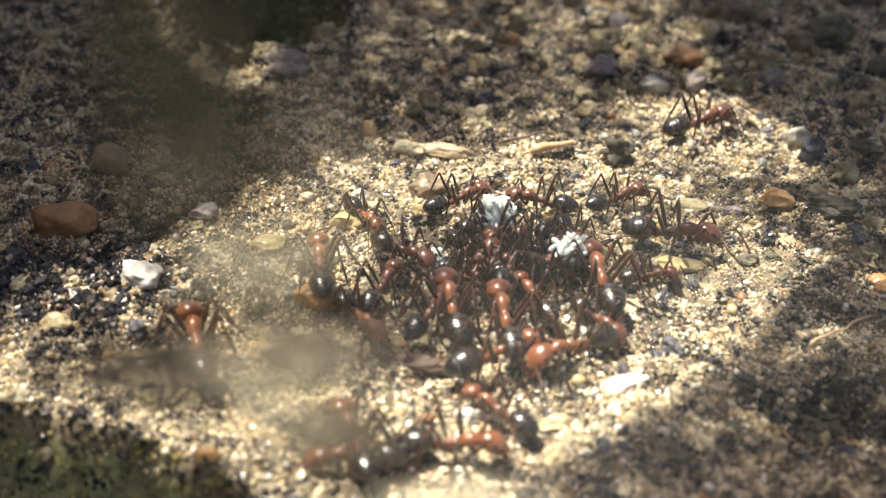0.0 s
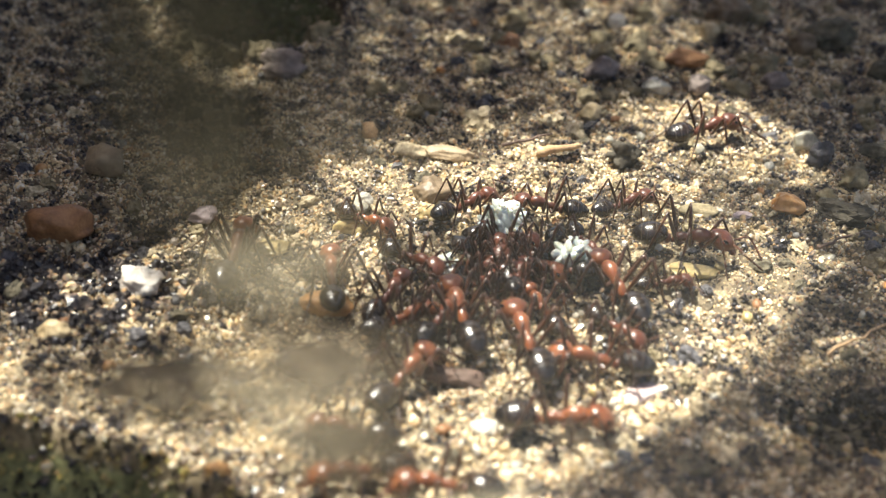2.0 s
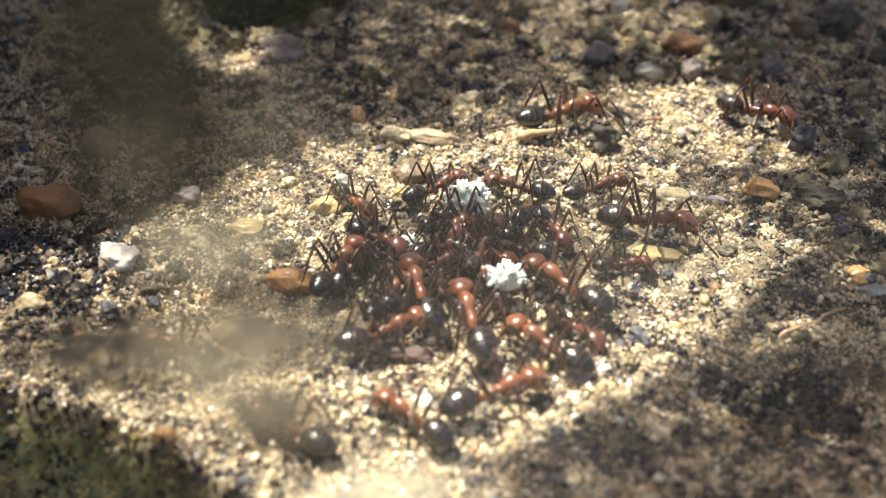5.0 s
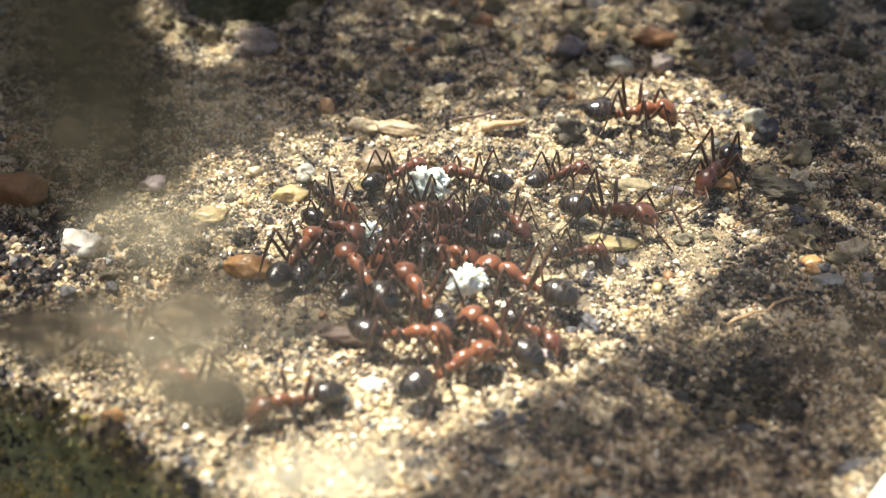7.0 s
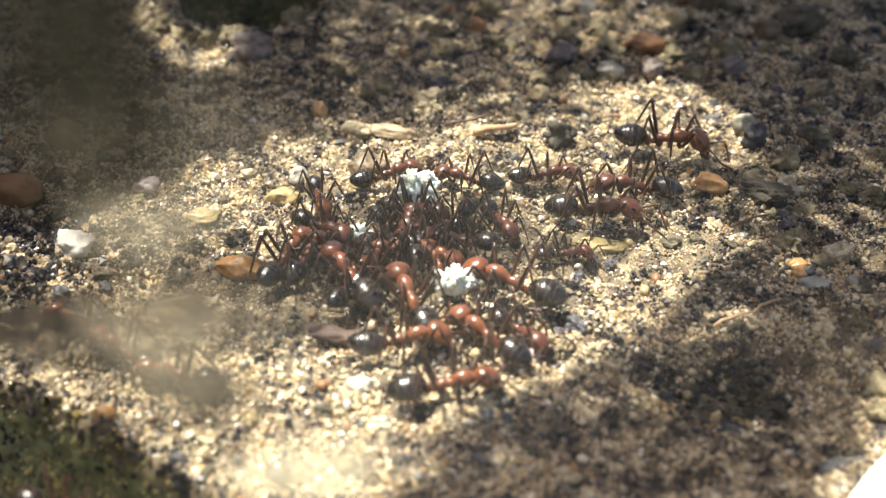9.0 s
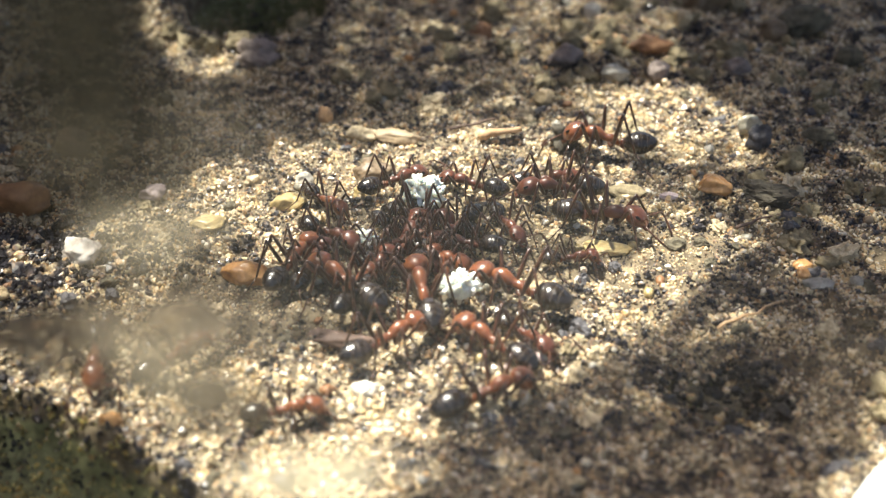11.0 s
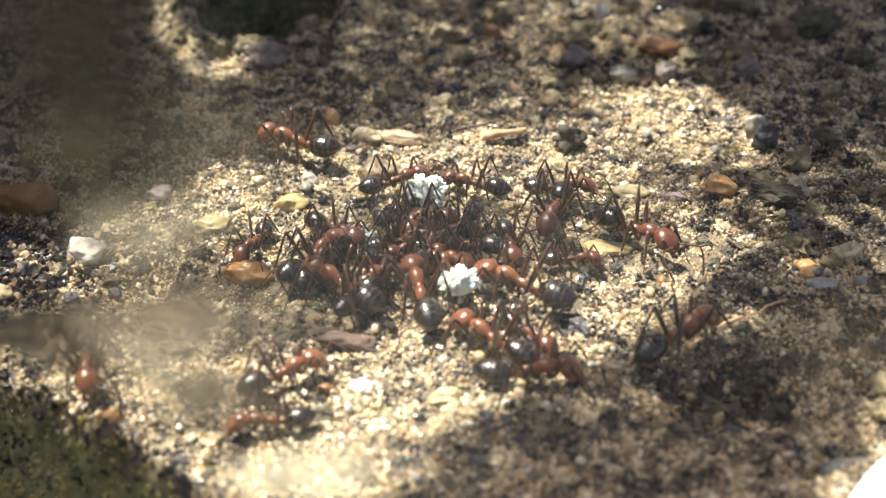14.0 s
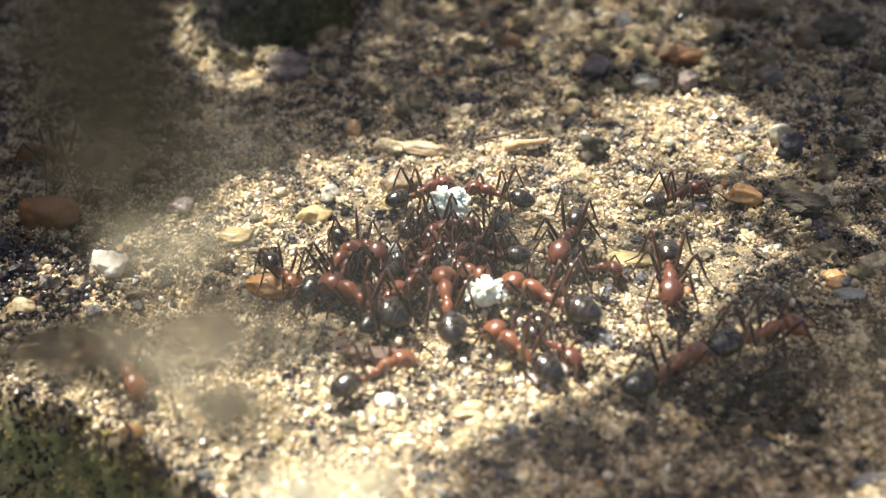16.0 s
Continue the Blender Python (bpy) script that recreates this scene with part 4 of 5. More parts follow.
def motions():
    rows = [(0, 2.22, 5.76, 163.9), (3.5, 2.20, 5.57, 167.7), (6, 1.95, 6.10, 158.7), (7, 1.89, 5.79, 163.4), (9, 1.94, 6.02, 165.0), (12.5, 1.97, 5.84, 162.3), (14.5, 1.82, 6.00, 164.4), (16, 1.96, 5.93, 160.7)]
    a = ant('dark red and black ant tugging at the large brood clump', 0.93, 1, True)
    walk(a, at(rows))
    stride(a, rows)
    feel(a, 1)
    rows = [(0, 8.26, 6.11, 22.3), (3.5, 8.00, 5.89, 18.4), (7, 8.28, 6.16, 21.6), (9, 7.95, 6.58, 3.6), (12.5, 7.80, 6.23, 3.8), (13.5, 7.86, 5.85, -5.7), (14, 8.53, 5.45, -2.0), (14.5, 9.96, 4.97, -31.1), (15, 11.80, 4.43, -13.6), (15.5, 14.23, 5.09, 12.8), (16, 14.84, 5.56, 25.7)]
    a = ant('red-headed ant with black abdomen in the cluster', 0.89, 2, True)
    walk(a, at(rows))
    stride(a, rows)
    feel(a, 2)
    rows = [(0, 11.16, 1.02, -14.3), (3.5, 11.06, 0.97, -16.3), (6, 11.06, 1.19, -10.3), (7, 11.25, 0.94, -17.1), (9, 11.14, 1.62, -7.7), (12.5, 11.33, 0.89, -19.0), (13.5, 12.09, 0.47, -16.7), (14, 13.17, -0.84, -41.2), (14.5, 13.44, -2.56, -79.6), (15, 13.43, -2.43, -93.3), (15.5, 13.36, -3.43, -104.0), (16, 12.96, -4.48, -94.0)]
    a = ant('large ant with dull red head and shiny black abdomen', 1.17, 3, True)
    walk(a, at(rows))
    stride(a, rows)
    feel(a, 3)
    rows = [(0, 16.48, 16.01, 21.5), (0.5, 16.23, 16.08, 23.5), (1, 16.31, 15.94, 20.0), (1.5, 16.23, 15.67, 14.4), (2, 16.20, 15.36, 15.8), (2.5, 16.35, 15.85, 21.3), (3, 16.47, 16.17, 29.4), (3.5, 16.53, 16.01, 20.7), (4.5, 19.01, 15.57, -3.5), (5.2, 21.99, 15.24, -42.0), (6, 22.23, 13.71, -76.3), (6.5, 19.90, 10.08, -101.7), (7, 19.03, 6.26, -123.1), (7.5, 16.32, 4.14, -156.9), (8, 15.64, 4.58, -156.1), (8.5, 14.88, 4.26, -180.8), (9, 13.56, 4.54, -183.5), (10.2, 10.43, 4.73, -180.3), (11.5, 7.28, 4.85, -173.2), (12, 7.22, 4.56, -172.6), (12.5, 8.10, 2.23, -188.9), (13, 6.97, 2.75, -161.5), (13.5, 7.30, 2.88, -133.3), (14, 7.57, 1.87, -106.4), (14.5, 7.42, 1.57, -94.7), (15, 7.42, 1.80, -123.3), (15.5, 6.61, 1.35, -143.8), (16, 6.81, -0.09, -109.4)]
    a = ant('red-headed ant with black abdomen in the cluster', 1.11, 4, True)
    walk(a, at(rows))
    stride(a, rows)
    feel(a, 4)
    rows = [(0, -9.46, 4.12, -59.5), (0.5, -9.41, 4.32, -43.6), (1, -9.40, 4.91, -20.6), (2, -9.66, 4.33, -39.1), (2.5, -9.77, 4.87, -65.0), (3, -9.05, 4.12, -74.8), (3.5, -8.57, 3.73, -57.4), (6, -8.72, 4.32, -50.9), (7, -7.27, 2.66, -48.4), (7.5, -7.35, 2.36, -53.8), (8, -7.52, 3.40, -32.1), (8.5, -7.67, 3.63, -36.3), (9, -7.96, 3.60, -73.8), (11.5, -7.80, 3.90, -43.0), (12, -8.39, 3.67, -113.7), (12.5, -9.53, 3.00, -132.8), (13, -11.64, 0.43, -138.8), (13.5, -12.07, -0.29, -123.6), (14, -12.53, -1.21, -107.7), (14.5, -12.60, -1.93, -75.9), (15, -12.07, -2.85, -56.5), (15.5, -11.89, -3.04, -53.9), (16, -11.62, -3.22, -54.5)]
    a = ant('red-headed ant with black abdomen in the cluster', 0.85, 5, False)
    walk(a, at(rows))
    stride(a, rows)
    feel(a, 5)
    rows = [(0, -2.83, 6.19, 25.3), (3.5, -2.80, 5.95, 28.1), (7, -3.12, 6.21, 32.3), (9, -3.10, 6.59, 19.6), (12.5, -2.87, 6.32, 24.4), (14.5, -3.14, 6.51, 21.1), (16, -2.87, 6.42, 27.1)]
    a = ant('dark red ant gripping the large brood clump', 0.95, 6, True)
    walk(a, at(rows))
    stride(a, rows)
    feel(a, 6)
    rows = [(0, -6.94, -0.17, -40.7), (3.5, -6.95, -0.43, -42.5), (7, -7.08, -0.31, -35.9), (9, -7.26, -0.27, -35.6), (12.5, -6.96, -0.44, -36.2), (14.5, -6.91, 0.12, -37.0), (16, -6.86, -0.27, -38.5)]
    a = ant('dark red ant at the small brood clump', 0.95, 7, True)
    walk(a, at(rows))
    stride(a, rows)
    feel(a, 7)
    rows = [(0, -4.54, -5.90, 96.5), (1.5, -4.79, -5.89, 99.2), (3.5, -4.53, -5.77, 102.1), (6, -4.53, -5.78, 110.7), (7, -5.20, -5.73, 122.4), (9, -5.55, -5.51, 122.0), (12, -6.50, -5.87, 141.0), (12.5, -6.64, -5.80, 138.7), (14, -6.33, -6.18, 139.9), (16, -6.56, -6.49, 143.6)]
    a = ant('red-headed ant with black abdomen in the cluster', 1.24, 8, False)
    walk(a, at(rows))
    stride(a, rows)
    feel(a, 8)
    rows = [(0, -1.45, -7.27, 95.0), (1.5, -1.13, -8.39, 100.4), (3.5, -1.53, -8.43, 102.4), (6, -1.50, -8.47, 106.7), (7, -1.53, -7.98, 119.0), (9, -1.56, -8.00, 111.6), (11.5, -0.98, -6.55, 101.3), (12.5, -1.36, -6.52, 105.5), (14.5, -1.13, -6.87, 103.3), (16, -0.94, -6.87, 98.0)]
    a = ant('red-headed ant with black abdomen in the cluster', 1.25, 9, False)
    walk(a, at(rows))
    stride(a, rows)
    feel(a, 9)
    rows = [(0, 5.04, -3.29, 96.0), (1.5, 5.14, -3.42, 104.0), (3.5, 4.65, -4.19, 117.0), (6, 3.97, -6.17, 146.5), (7, 4.48, -6.50, 149.4), (9, 4.42, -6.50, 153.4), (12.5, 4.72, -6.51, 151.1), (14.5, 4.83, -6.33, 153.0), (16, 4.91, -6.59, 149.2)]
    a = ant('bright red-headed ant holding a white brood clump', 1.25, 10, False)
    walk(a, at(rows))
    stride(a, rows)
    feel(a, 10)
    rows = [(0, 1.85, -1.51, -24.7), (3.5, -0.10, -1.35, -30.8), (6, -0.16, -2.92, -31.2), (7, 0.31, -3.09, -34.8), (9, 0.00, -3.08, -36.8), (12.5, 0.31, -3.02, -34.3), (14.5, 0.34, -3.09, -33.9), (16, 0.01, -3.21, -37.2)]
    a = ant('red-headed ant pressed into the cluster', 0.95, 11, False)
    walk(a, at(rows))
    stride(a, rows)
    feel(a, 11)
    rows = [(0, -0.78, 1.77, -18.0), (3.5, -0.74, 1.60, -16.7), (7, -0.99, 1.80, -17.2), (9, -1.13, 1.81, -20.3), (12.5, -1.06, 1.71, -18.1), (16, -1.05, 1.87, -15.4)]
    a = ant('dark red ant crouched under the brood clump', 0.95, 12, True)
    walk(a, at(rows))
    stride(a, rows)
    feel(a, 12)
    rows = [(0, -1.82, -10.51, 21.5), (0.5, -1.96, -11.09, 8.3), (1, -2.47, -11.54, 9.4), (1.5, -1.89, -13.40, -7.7), (2, -0.06, -15.31, -9.4), (2.5, 0.02, -15.17, -8.7), (3, -0.15, -15.36, -6.9), (3.5, 1.08, -15.65, 3.2), (4.6, 0.25, -15.22, 20.3), (6, -0.08, -14.23, 21.9), (6.5, -0.06, -13.89, 37.6), (7, 0.55, -14.34, 32.9), (7.5, 0.58, -14.69, 23.2), (8, 0.64, -14.79, 18.0), (8.5, 0.69, -15.43, -1.8), (9, 1.08, -15.87, 7.5), (10.3, 2.62, -16.29, 17.2), (11.5, 4.40, -15.61, 31.3), (12, 8.09, -14.51, 42.1), (12.5, 8.48, -14.06, 50.8), (13, 9.90, -12.59, 45.3), (13.5, 12.65, -11.44, 41.2), (14, 14.52, -11.12, 36.9), (14.5, 17.37, -10.48, 29.9), (15, 17.56, -10.60, 19.5), (15.5, 17.36, -10.78, 7.0), (16, 17.77, -10.41, 17.9)]
    a = ant('large red and black ant walking round the cluster', 1.16, 13, False)
    walk(a, at(rows))
    stride(a, rows)
    feel(a, 13)
    rows = [(0, 1.95, -10.47, -154.5), (0.5, 2.43, -10.60, -180.3), (1, 2.53, -10.50, -177.8), (1.5, 2.55, -10.58, -177.1), (2, 2.39, -10.56, -191.0), (2.5, 2.64, -10.39, -197.9), (3, 2.45, -9.94, -220.6), (3.5, 2.52, -10.11, -231.7), (6, 2.60, -11.28, -214.5), (7, 2.89, -11.45, -223.7), (9, 2.84, -11.36, -223.5), (12.5, 3.07, -11.74, -219.8), (14.5, 3.02, -11.34, -219.9), (16, 3.30, -11.38, -226.1)]
    a = ant('red-headed ant with black abdomen in the cluster', 1.13, 14, False)
    walk(a, at(rows))
    stride(a, rows)
    feel(a, 14)
    rows = [(0, -10.63, -16.84, 107.0), (0.5, -10.24, -13.17, 92.5), (1, -10.42, -10.78, 80.8), (1.5, -9.48, -10.85, 60.7), (2, -8.18, -11.16, 51.2), (2.5, -7.81, -10.22, 55.9), (3, -7.85, -10.04, 51.1), (3.5, -8.05, -8.17, 66.3), (4.6, -6.68, -9.29, 36.8), (6, -4.96, -10.09, 4.5), (6.5, -3.97, -10.91, -3.0), (7, -2.15, -11.51, -9.0), (7.5, -1.90, -11.52, -17.9), (8, -1.22, -11.29, -6.3), (8.5, 0.44, -12.60, -15.4), (9, -1.50, -11.87, 9.4), (10.2, -2.24, -11.36, 23.7), (11.5, -2.91, -11.16, 39.9), (12, -2.44, -11.32, 23.0), (12.5, -1.64, -12.12, -0.9), (13, 1.52, -13.65, -22.9), (13.5, 2.21, -14.31, -13.2), (14, 5.80, -14.47, 1.1), (14.5, 9.34, -14.01, 4.1), (15, 11.41, -14.50, 17.7), (15.5, 11.61, -14.03, 13.7), (16, 12.18, -13.22, 33.9)]
    a = ant('large red ant climbing round the cluster', 1.1, 15, False)
    walk(a, at(rows))
    stride(a, rows)
    feel(a, 15)
    rows = [(0, -4.90, -17.78, -7.0), (0.5, -5.20, -18.21, -23.6), (1, -5.07, -18.90, -101.1), (1.5, -5.41, -19.34, -152.8), (2, -7.13, -19.60, -187.3), (2.5, -8.53, -19.11, -196.9), (3, -9.65, -19.01, -196.1), (3.5, -9.42, -18.98, -197.9), (4.6, -11.22, -17.36, -207.4), (6, -12.41, -17.41, -219.7), (6.5, -12.79, -16.70, -205.0), (7, -14.04, -15.45, -207.5), (7.5, -15.50, -15.08, -203.6), (8, -15.77, -13.65, -191.1), (9, -18.23, -12.69, -215.1), (9.6, -19.07, -11.78, -164.0), (10.2, -19.91, -10.87, -112.8), (11.5, -19.93, -13.96, -73.5), (12, -19.89, -13.45, -77.4), (13, -20.05, -13.44, -73.2), (14.5, -20.36, -13.73, -69.6), (15, -20.15, -13.81, -65.6), (16, -19.51, -13.01, -55.3)]
    a = ant('red ant walking out of focus near the shelf', 1.05, 16, False)
    walk(a, at(rows))
    stride(a, rows)
    feel(a, 16)
    rows = [(0, -2.84, -14.84, 138.0), (0.5, -5.94, -14.81, 144.1), (1, -6.62, -14.80, 161.5), (1.5, -9.38, -15.93, 159.1), (2, -11.73, -15.18, 166.6), (2.5, -13.44, -13.89, 158.1), (3, -16.17, -12.01, 165.3), (3.5, -17.37, -11.91, 154.0), (4.6, -18.57, -10.52, 159.6), (6, -18.34, -11.66, 159.5), (7, -18.75, -11.37, 166.2), (9, -21.56, -9.92, 149.8), (10, -26.4, -8.6, 166.0), (11.2, -36.0, -7.4, 172.0), (13, -39.6, -6.8, 168.0), (16, -40.4, -6.4, 171.0)]
    a = ant('red ant walking behind the smeared glass', 0.91, 17, False)
    walk(a, at(rows))
    stride(a, rows)
    feel(a, 17)
    rows = [(0, -10.70, -18.43, -177.8), (2, -11.36, -18.39, -172.4), (3.5, -10.68, -18.88, -157.8), (4.6, -6.29, -17.14, -215.1), (6, -4.51, -15.88, -224.3), (6.5, -5.91, -16.53, -155.5), (7, -8.47, -16.94, -159.0), (7.5, -8.91, -16.03, -171.4), (8, -10.25, -15.77, -171.5), (8.5, -10.41, -15.92, -167.0), (9, -14.76, -14.77, -193.4), (9.6, -15.06, -14.29, -257.3), (10.2, -15.36, -13.80, -321.2), (11.5, -14.73, -12.16, -314.5), (12, -13.54, -12.54, -331.8), (12.5, -11.07, -13.99, -330.4), (13, -9.31, -13.91, -341.0), (13.5, -8.67, -13.84, -339.9), (14, -8.45, -14.22, -329.9), (14.5, -7.73, -14.90, -350.3), (15, -7.04, -14.85, -345.4), (15.5, -5.86, -14.03, -347.5), (16, -4.63, -13.11, -328.2)]
    a = ant('red and black ant roaming the near sand', 0.98, 18, False)
    walk(a, at(rows))
    stride(a, rows)
    feel(a, 18)
    rows = [(0, -30.86, -21.18, -7.8), (6, -27.35, -23.01, 3.5), (9, -18.66, -24.61, -19.1), (10.2, -11.37, -19.97, 9.1), (11.5, -5.03, -16.53, 5.0), (12, -0.28, -18.53, -22.4), (12.5, 1.86, -20.22, -33.4), (12.65, 1.87, -20.70, -78.5), (12.8, 1.88, -21.19, -123.5), (13, -0.22, -21.47, -168.2), (13.5, -2.77, -20.43, -170.4), (14, -9.20, -18.21, -170.3), (14.5, -12.77, -16.56, -191.5), (15.2, -17.27, -13.04, -193.3), (16, -20.75, -11.71, -193.6)]
    a = ant('red ant wandering at the near edge', 0.86, 19, False)
    walk(a, at(rows))
    stride(a, rows)
    feel(a, 19)
    rows = [(0, -12.57, -1.18, 94.1), (1, -12.54, -1.47, 96.8), (1.5, -12.39, -1.66, 96.2), (2, -12.22, -1.90, 90.7), (2.5, -11.67, -1.96, 104.9), (3, -11.20, -2.61, 82.3), (3.5, -9.95, -2.91, 63.9), (6, -9.30, -3.21, 63.6), (7, -9.26, -3.46, 64.8), (9, -9.36, -3.37, 66.0), (12.5, -8.92, -3.07, 62.2), (14, -7.97, -2.82, 52.9), (16, -8.24, -2.92, 60.4)]
    a = ant('red-headed ant with black abdomen in the cluster', 1.1, 20, False)
    walk(a, at(rows))
    stride(a, rows)
    feel(a, 20)
    rows = [(0, -8.47, -3.38, 63.0), (1.5, -8.69, -3.85, 59.1), (3.5, -8.70, -2.80, 56.5), (6, -8.26, -2.92, 69.5), (7, -8.10, -3.33, 67.7), (9, -8.13, -3.17, 70.3), (12.5, -7.91, -3.35, 69.8), (16, -7.68, -3.36, 69.0)]
    a = ant('red-headed ant with black abdomen in the cluster', 0.96, 21, True)
    walk(a, at(rows))
    stride(a, rows)
    feel(a, 21)
    rows = [(0, -9.91, -6.84, -58.1), (0.5, -9.57, -6.90, -42.5), (1, -9.37, -7.16, -31.7), (1.5, -9.12, -6.67, -11.8), (2, -7.94, -5.99, 25.8), (3.5, -7.28, -5.87, 56.6), (6, -5.30, -5.77, 62.6), (7, -4.98, -5.65, 64.8), (9, -5.15, -5.72, 67.5), (12.5, -4.90, -6.03, 64.2), (16, -4.71, -6.63, 65.9)]
    a = ant('red-headed ant with black abdomen in the cluster', 0.93, 22, False)
    walk(a, at(rows))
    stride(a, rows)
    feel(a, 22)
    rows = [(0, -19.61, -8.69, 103.0), (0.5, -19.55, -8.01, 98.0), (1, -19.77, -5.82, 105.8), (1.5, -19.90, -3.71, 103.2), (2, -18.08, 0.62, 76.5), (2.5, -14.56, 4.94, 61.5), (3, -10.83, 9.66, 46.2), (3.5, -5.08, 11.76, 18.6), (4.4, 2.16, 14.07, 16.2), (5.2, 8.20, 15.70, 17.7), (6, 13.75, 16.54, 20.2), (6.5, 14.97, 15.42, -2.1), (7, 14.49, 13.91, -5.3), (7.5, 12.61, 13.19, -23.7), (8, 14.69, 9.87, -39.6), (8.5, 16.76, 10.01, -19.9), (9, 17.11, 10.56, -13.6), (9.7, 18.47, 11.46, -62.9), (9.93, 17.78, 11.38, -7.4), (10.17, 17.09, 11.30, 48.1), (10.4, 16.39, 11.22, 103.7), (11, 11.96, 11.22, 163.6), (11.5, 7.23, 10.83, 170.6), (12, 5.00, 10.87, 177.5), (12.5, 1.28, 11.10, 149.7), (13, -1.98, 10.58, 152.9), (13.5, -6.76, 10.90, 162.3), (14, -11.49, 11.58, 157.7), (14.5, -17.81, 11.16, 165.6), (15, -23.62, 10.72, 175.9), (15.5, -27.96, 10.90, 180.7), (16, -31.02, 11.59, 175.6)]
    a = ant('bright red ant walking over the sunlit sand', 1.24, 23, False)
    walk(a, at(rows))
    stride(a, rows)
    feel(a, 23)
    rows = [(0, 4.24, 1.37, -73.3), (3.5, 4.40, 0.83, -72.0), (6, 4.47, 0.75, -65.3), (7, 4.54, 0.61, -65.5), (9, 4.39, 0.81, -65.6), (12.5, 4.78, 0.68, -69.1), (13.5, 4.01, -0.13, -75.4), (14, 4.54, -1.46, -80.5), (14.5, 5.53, -2.84, -84.4), (15, 5.58, -3.73, -76.3), (15.5, 5.77, -3.98, -78.5), (16, 6.11, -5.34, -74.3)]
    a = ant('red-headed ant with black abdomen in the cluster', 0.85, 24, True)
    walk(a, at(rows))
    stride(a, rows)
    feel(a, 24)
    rows = [(0, 8.73, -2.75, 0.8), (3.5, 8.75, -2.79, 0.5), (7, 8.82, -2.64, -0.0), (9, 8.65, -2.60, 0.5), (12.5, 8.90, -2.79, -0.9), (14.5, 8.74, -2.93, -4.4), (16, 8.57, -2.75, -7.3)]
    a = ant('small dark ant beside the yellow flake', 0.7, 25, True)
    walk(a, at(rows))
    stride(a, rows)
    feel(a, 25)
    rows = [(0, 4.48, -7.52, -58.6), (1.5, 4.55, -7.42, -53.6), (3.5, 4.72, -8.00, -56.6), (6, 5.09, -10.34, -47.9), (7, 5.23, -10.82, -47.6), (9, 5.18, -10.78, -47.3), (12.5, 5.52, -10.87, -47.8), (14.5, 5.67, -10.88, -50.8), (16, 5.56, -10.88, -49.1)]
    a = ant('red-headed ant with black abdomen in the cluster', 0.85, 26, True)
    walk(a, at(rows))
    stride(a, rows)
    feel(a, 26)
    rows = [(0, 0.58, -4.73, 112.8), (1.5, 0.42, -5.18, 110.1), (3.5, -0.27, -4.97, 110.9), (6, -0.32, -3.89, 105.9), (7, 0.25, -3.69, 113.4), (9, 0.09, -3.85, 111.2), (12.5, 0.36, -3.85, 111.0), (16, 0.47, -3.99, 115.6)]
    a = ant('red-headed ant with black abdomen in the cluster', 0.9, 27, False)
    walk(a, at(rows))
    stride(a, rows)
    feel(a, 27)
    rows = [(0, -5.58, -6.07, 56.6), (1.5, -5.65, -5.99, 55.6), (3.5, -5.85, -5.60, 58.8), (6, -4.40, -4.57, 56.3), (7, -3.99, -4.15, 69.3), (9, -4.01, -4.19, 69.1), (12.5, -3.73, -4.09, 68.9), (16, -3.47, -5.30, 63.2)]
    a = ant('red-headed ant with black abdomen in the cluster', 0.97, 28, True)
    walk(a, at(rows))
    stride(a, rows)
    feel(a, 28)
    rows = [(0, -1.33, 1.34, -95.9), (3.5, -1.33, 1.05, -100.1), (6, -2.26, 1.65, -95.9), (9, -1.62, 1.16, -97.9), (16, -2.06, 1.42, -96.7)]
    a = ant('red-headed ant with black abdomen in the cluster', 1.01, 29, True)
    walk(a, at(rows))
    stride(a, rows)
    feel(a, 29)
    rows = [(0, -1.29, -0.12, 93.8), (3.5, -1.40, -0.21, 92.7), (6, -1.34, 0.17, 98.6), (7, -1.20, -0.06, 99.6), (9, -1.32, 0.15, 100.0), (12.5, -1.17, -0.03, 100.1), (14.5, -1.23, 0.10, 101.0), (16, -1.17, -0.08, 100.6)]
    a = ant('red-headed ant with black abdomen in the cluster', 0.95, 30, True)
    walk(a, at(rows))
    stride(a, rows)
    feel(a, 30)
    rows = [(0, -2.66, -1.22, 15.9), (3.5, -2.78, -1.28, 15.6), (6, -2.63, -1.02, 19.2), (7, -2.46, -1.23, 18.3), (9, -2.59, -1.05, 19.0), (12.5, -2.43, -1.19, 17.6), (14.5, -2.49, -1.09, 18.1), (16, -2.42, -1.26, 17.7)]
    a = ant('red-headed ant with black abdomen in the cluster', 0.9, 31, True)
    walk(a, at(rows))
    stride(a, rows)
    feel(a, 31)
    rows = [(0, -0.07, -1.00, -151.8), (3.5, -0.22, -1.06, -152.4), (6, -0.04, -0.67, -148.1), (7, 0.11, -0.93, -148.3), (9, 0.01, -0.72, -147.6), (12.5, 0.15, -0.93, -148.5), (14.5, 0.12, -0.81, -147.9), (16, 0.17, -0.99, -148.3)]
    a = ant('red-headed ant with black abdomen in the cluster', 0.9, 32, True)
    walk(a, at(rows))
    stride(a, rows)
    feel(a, 32)
    rows = [(0, -1.14, -2.17, -73.0), (3.5, -1.29, -2.20, -74.2), (6, -1.01, -1.92, -68.4), (7, -0.83, -2.16, -67.5), (9, -0.93, -1.99, -67.1), (12.5, -0.77, -2.16, -67.0), (14.5, -0.79, -2.06, -66.2), (16, -0.75, -2.22, -66.5)]
    a = ant('red-headed ant with black abdomen in the cluster', 0.9, 33, True)
    walk(a, at(rows))
    stride(a, rows)
    feel(a, 33)
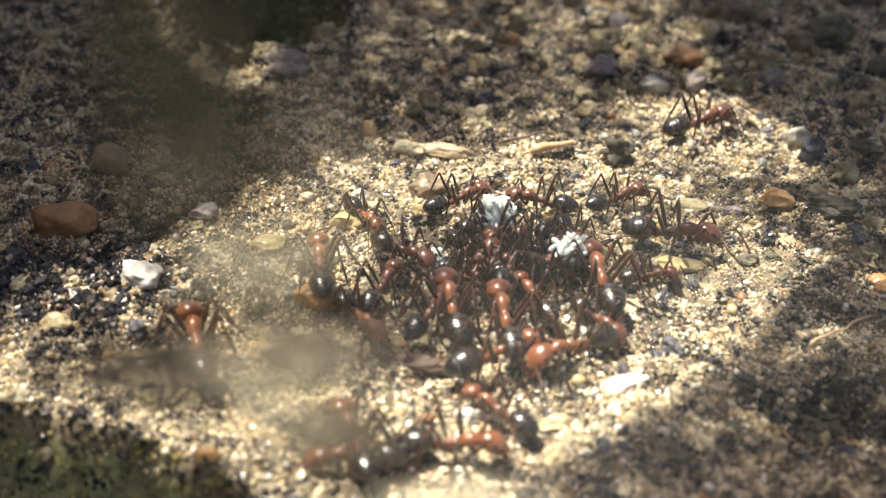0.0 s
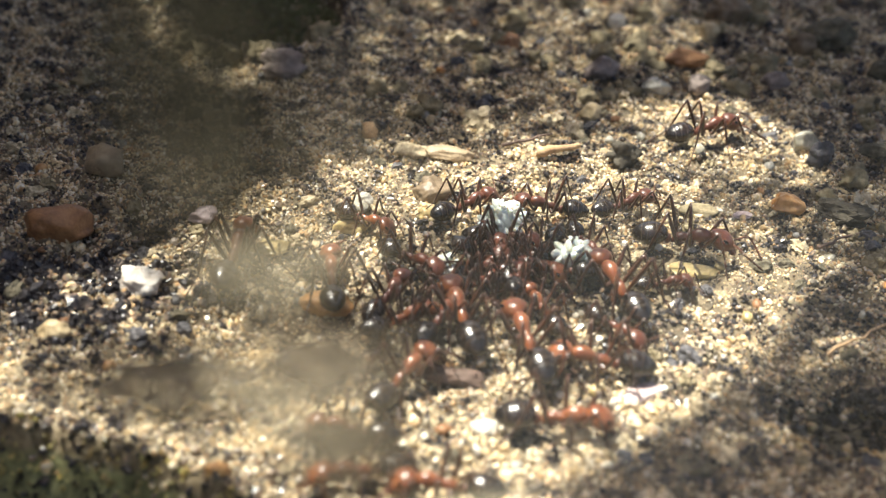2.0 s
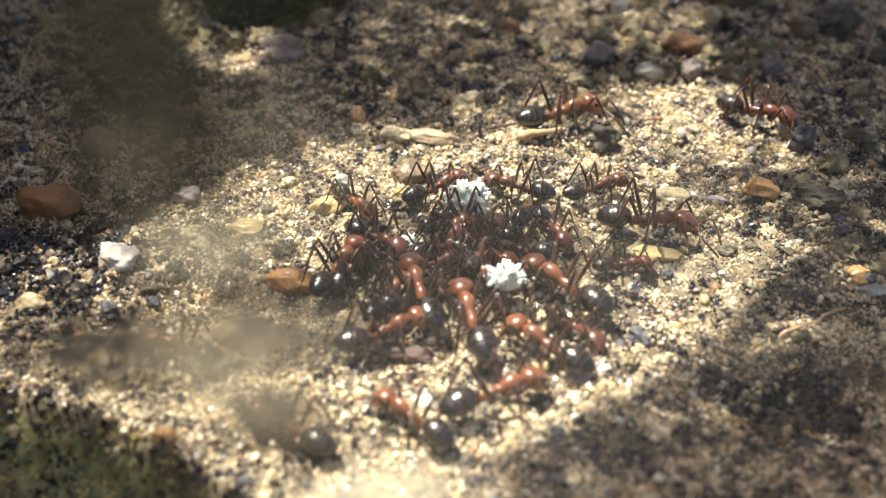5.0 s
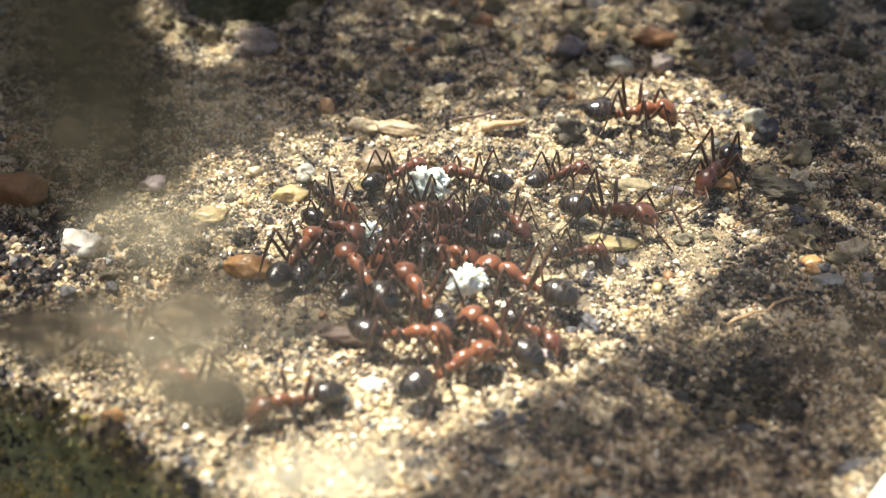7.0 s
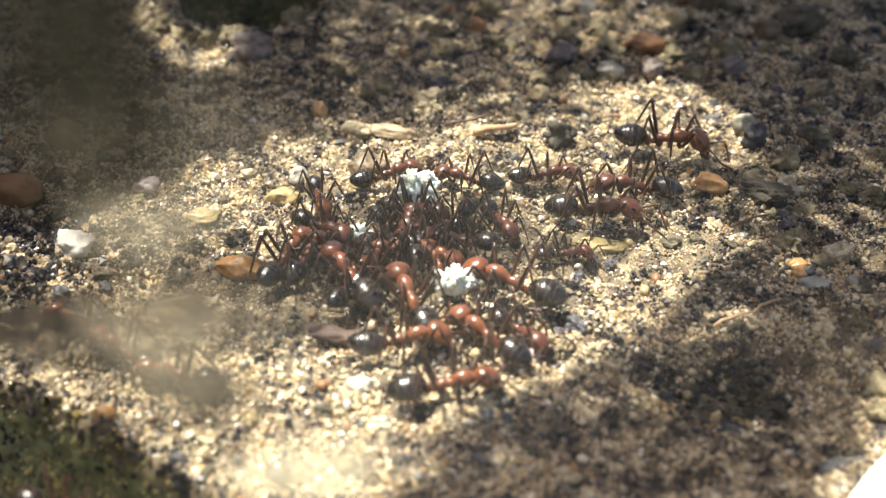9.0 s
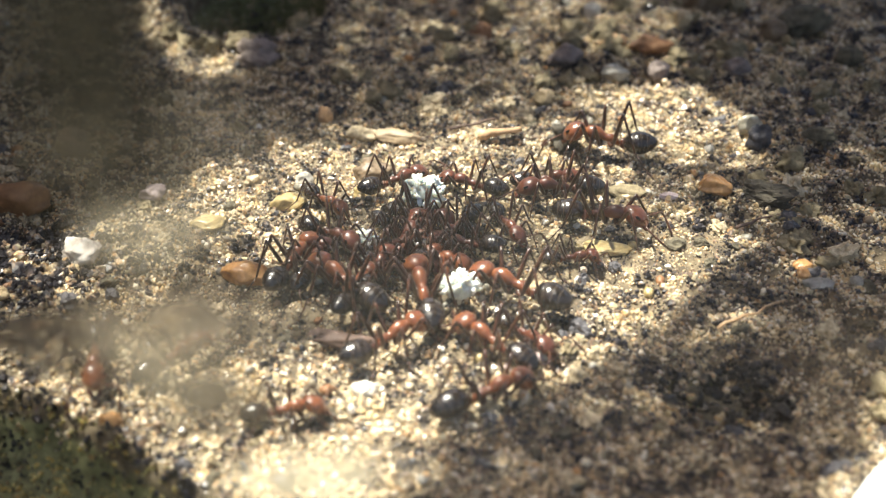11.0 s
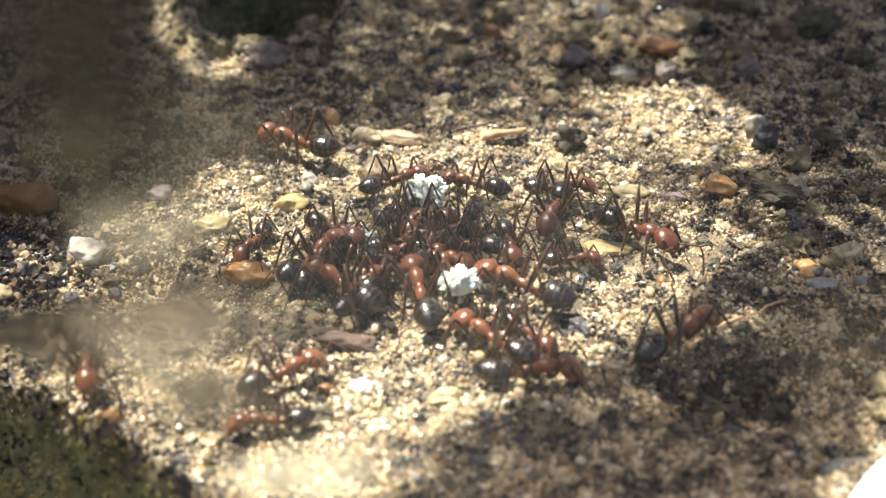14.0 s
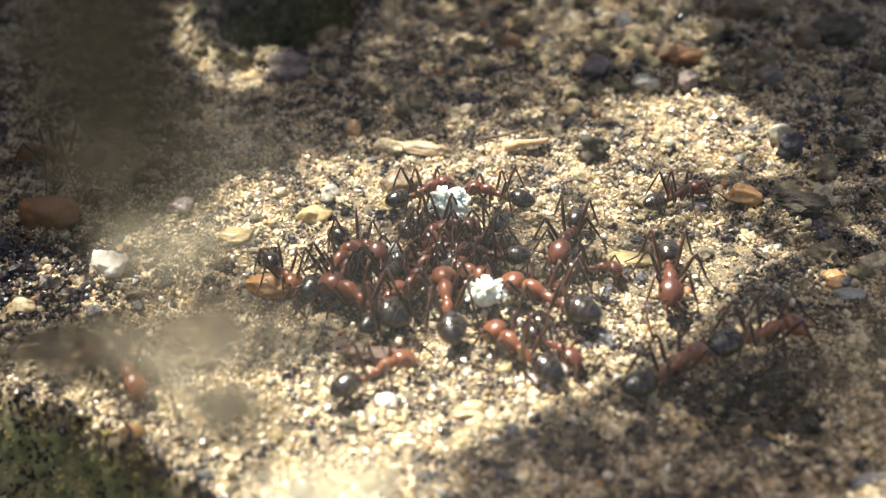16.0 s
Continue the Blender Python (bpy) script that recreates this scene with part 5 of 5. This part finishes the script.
    for k, (x, y, turn, z, nose, size) in enumerate(((-2.6, -0.2, -40, 0.3, 10, 0.85), (1.2, 0.2, -130, 0.4, 12, 0.85), (1.8, -1.8, 160, 0.4, 10, 0.9), (-0.6, -2.2, 70, 0.4, 12, 0.85), (-2.9, -2.6, 30, 0.2, 8, 0.9))):
        rng = random.Random(140 + k)
        rows = [(t, x + rng.uniform(-0.15, 0.15), y + rng.uniform(-0.15, 0.15), turn + rng.uniform(-4, 4)) for t in (0, 2, 3.5, 6, 8, 9.5, 11.5, 13, 14.5, 16)]
        a = ant('dark brown ant heaped on others over the brood', size, 140 + k, True, 0.2)
        walk(a, heaped(rows, z, nose))
        feel(a, 140 + k)
    b = brood_clump('large heap of translucent white larvae on the sand', 56, (1.3, 1.05, 1.5), 1)
    walk(b, at([(0, -0.99, 3.26, 0), (3.5, -0.97, 3.21, 0), (6, -1.27, 3.70, 0), (7, -1.17, 3.82, 0), (9, -1.22, 3.78, 0), (12.5, -1.10, 3.77, 0), (14.5, -1.16, 3.75, 0), (16, -1.14, 3.67, 0)], 0.1))
    b = brood_clump('bright white clump of larvae carried by an ant', 30, (1.05, 0.9, 0.85), 2)
    walk(b, at([(0, 3.40, -1.39, 0), (0.5, 3.08, -1.40, 0), (1.5, 2.88, -1.26, 0), (2, 2.80, -1.20, 0), (2.5, 2.42, -1.38, 0), (3, 2.29, -2.07, 0), (3.5, 1.72, -3.19, 0), (4.6, 0.89, -5.04, 0), (6, 0.57, -6.92, 0), (6.5, 0.86, -7.37, 0), (7, 1.27, -7.30, 0), (7.5, 1.37, -7.40, 0), (8, 1.32, -7.36, 0), (8.5, 1.18, -7.26, 0), (9, 1.18, -7.22, 0), (11.5, 1.35, -7.23, 0), (12.5, 1.45, -7.10, 0), (13, 1.42, -7.10, 0), (14, 1.29, -6.93, 0), (14.5, 1.40, -7.06, 0), (15, 1.35, -6.97, 0), (16, 1.39, -6.78, 0)], 1.3))
    b = brood_clump('small clump of pale larvae among the ants', 16, (0.6, 0.55, 0.55), 3)
    walk(b, at([(0, -5.15, -0.51, 0), (3.5, -5.01, -0.46, 0), (6, -5.05, -0.49, 0), (7, -4.91, -0.46, 0), (9, -5.03, -0.49, 0), (12.5, -4.91, -0.63, 0), (14.5, -4.88, -0.74, 0), (16, -4.92, -0.82, 0)], 0.3))


motions()
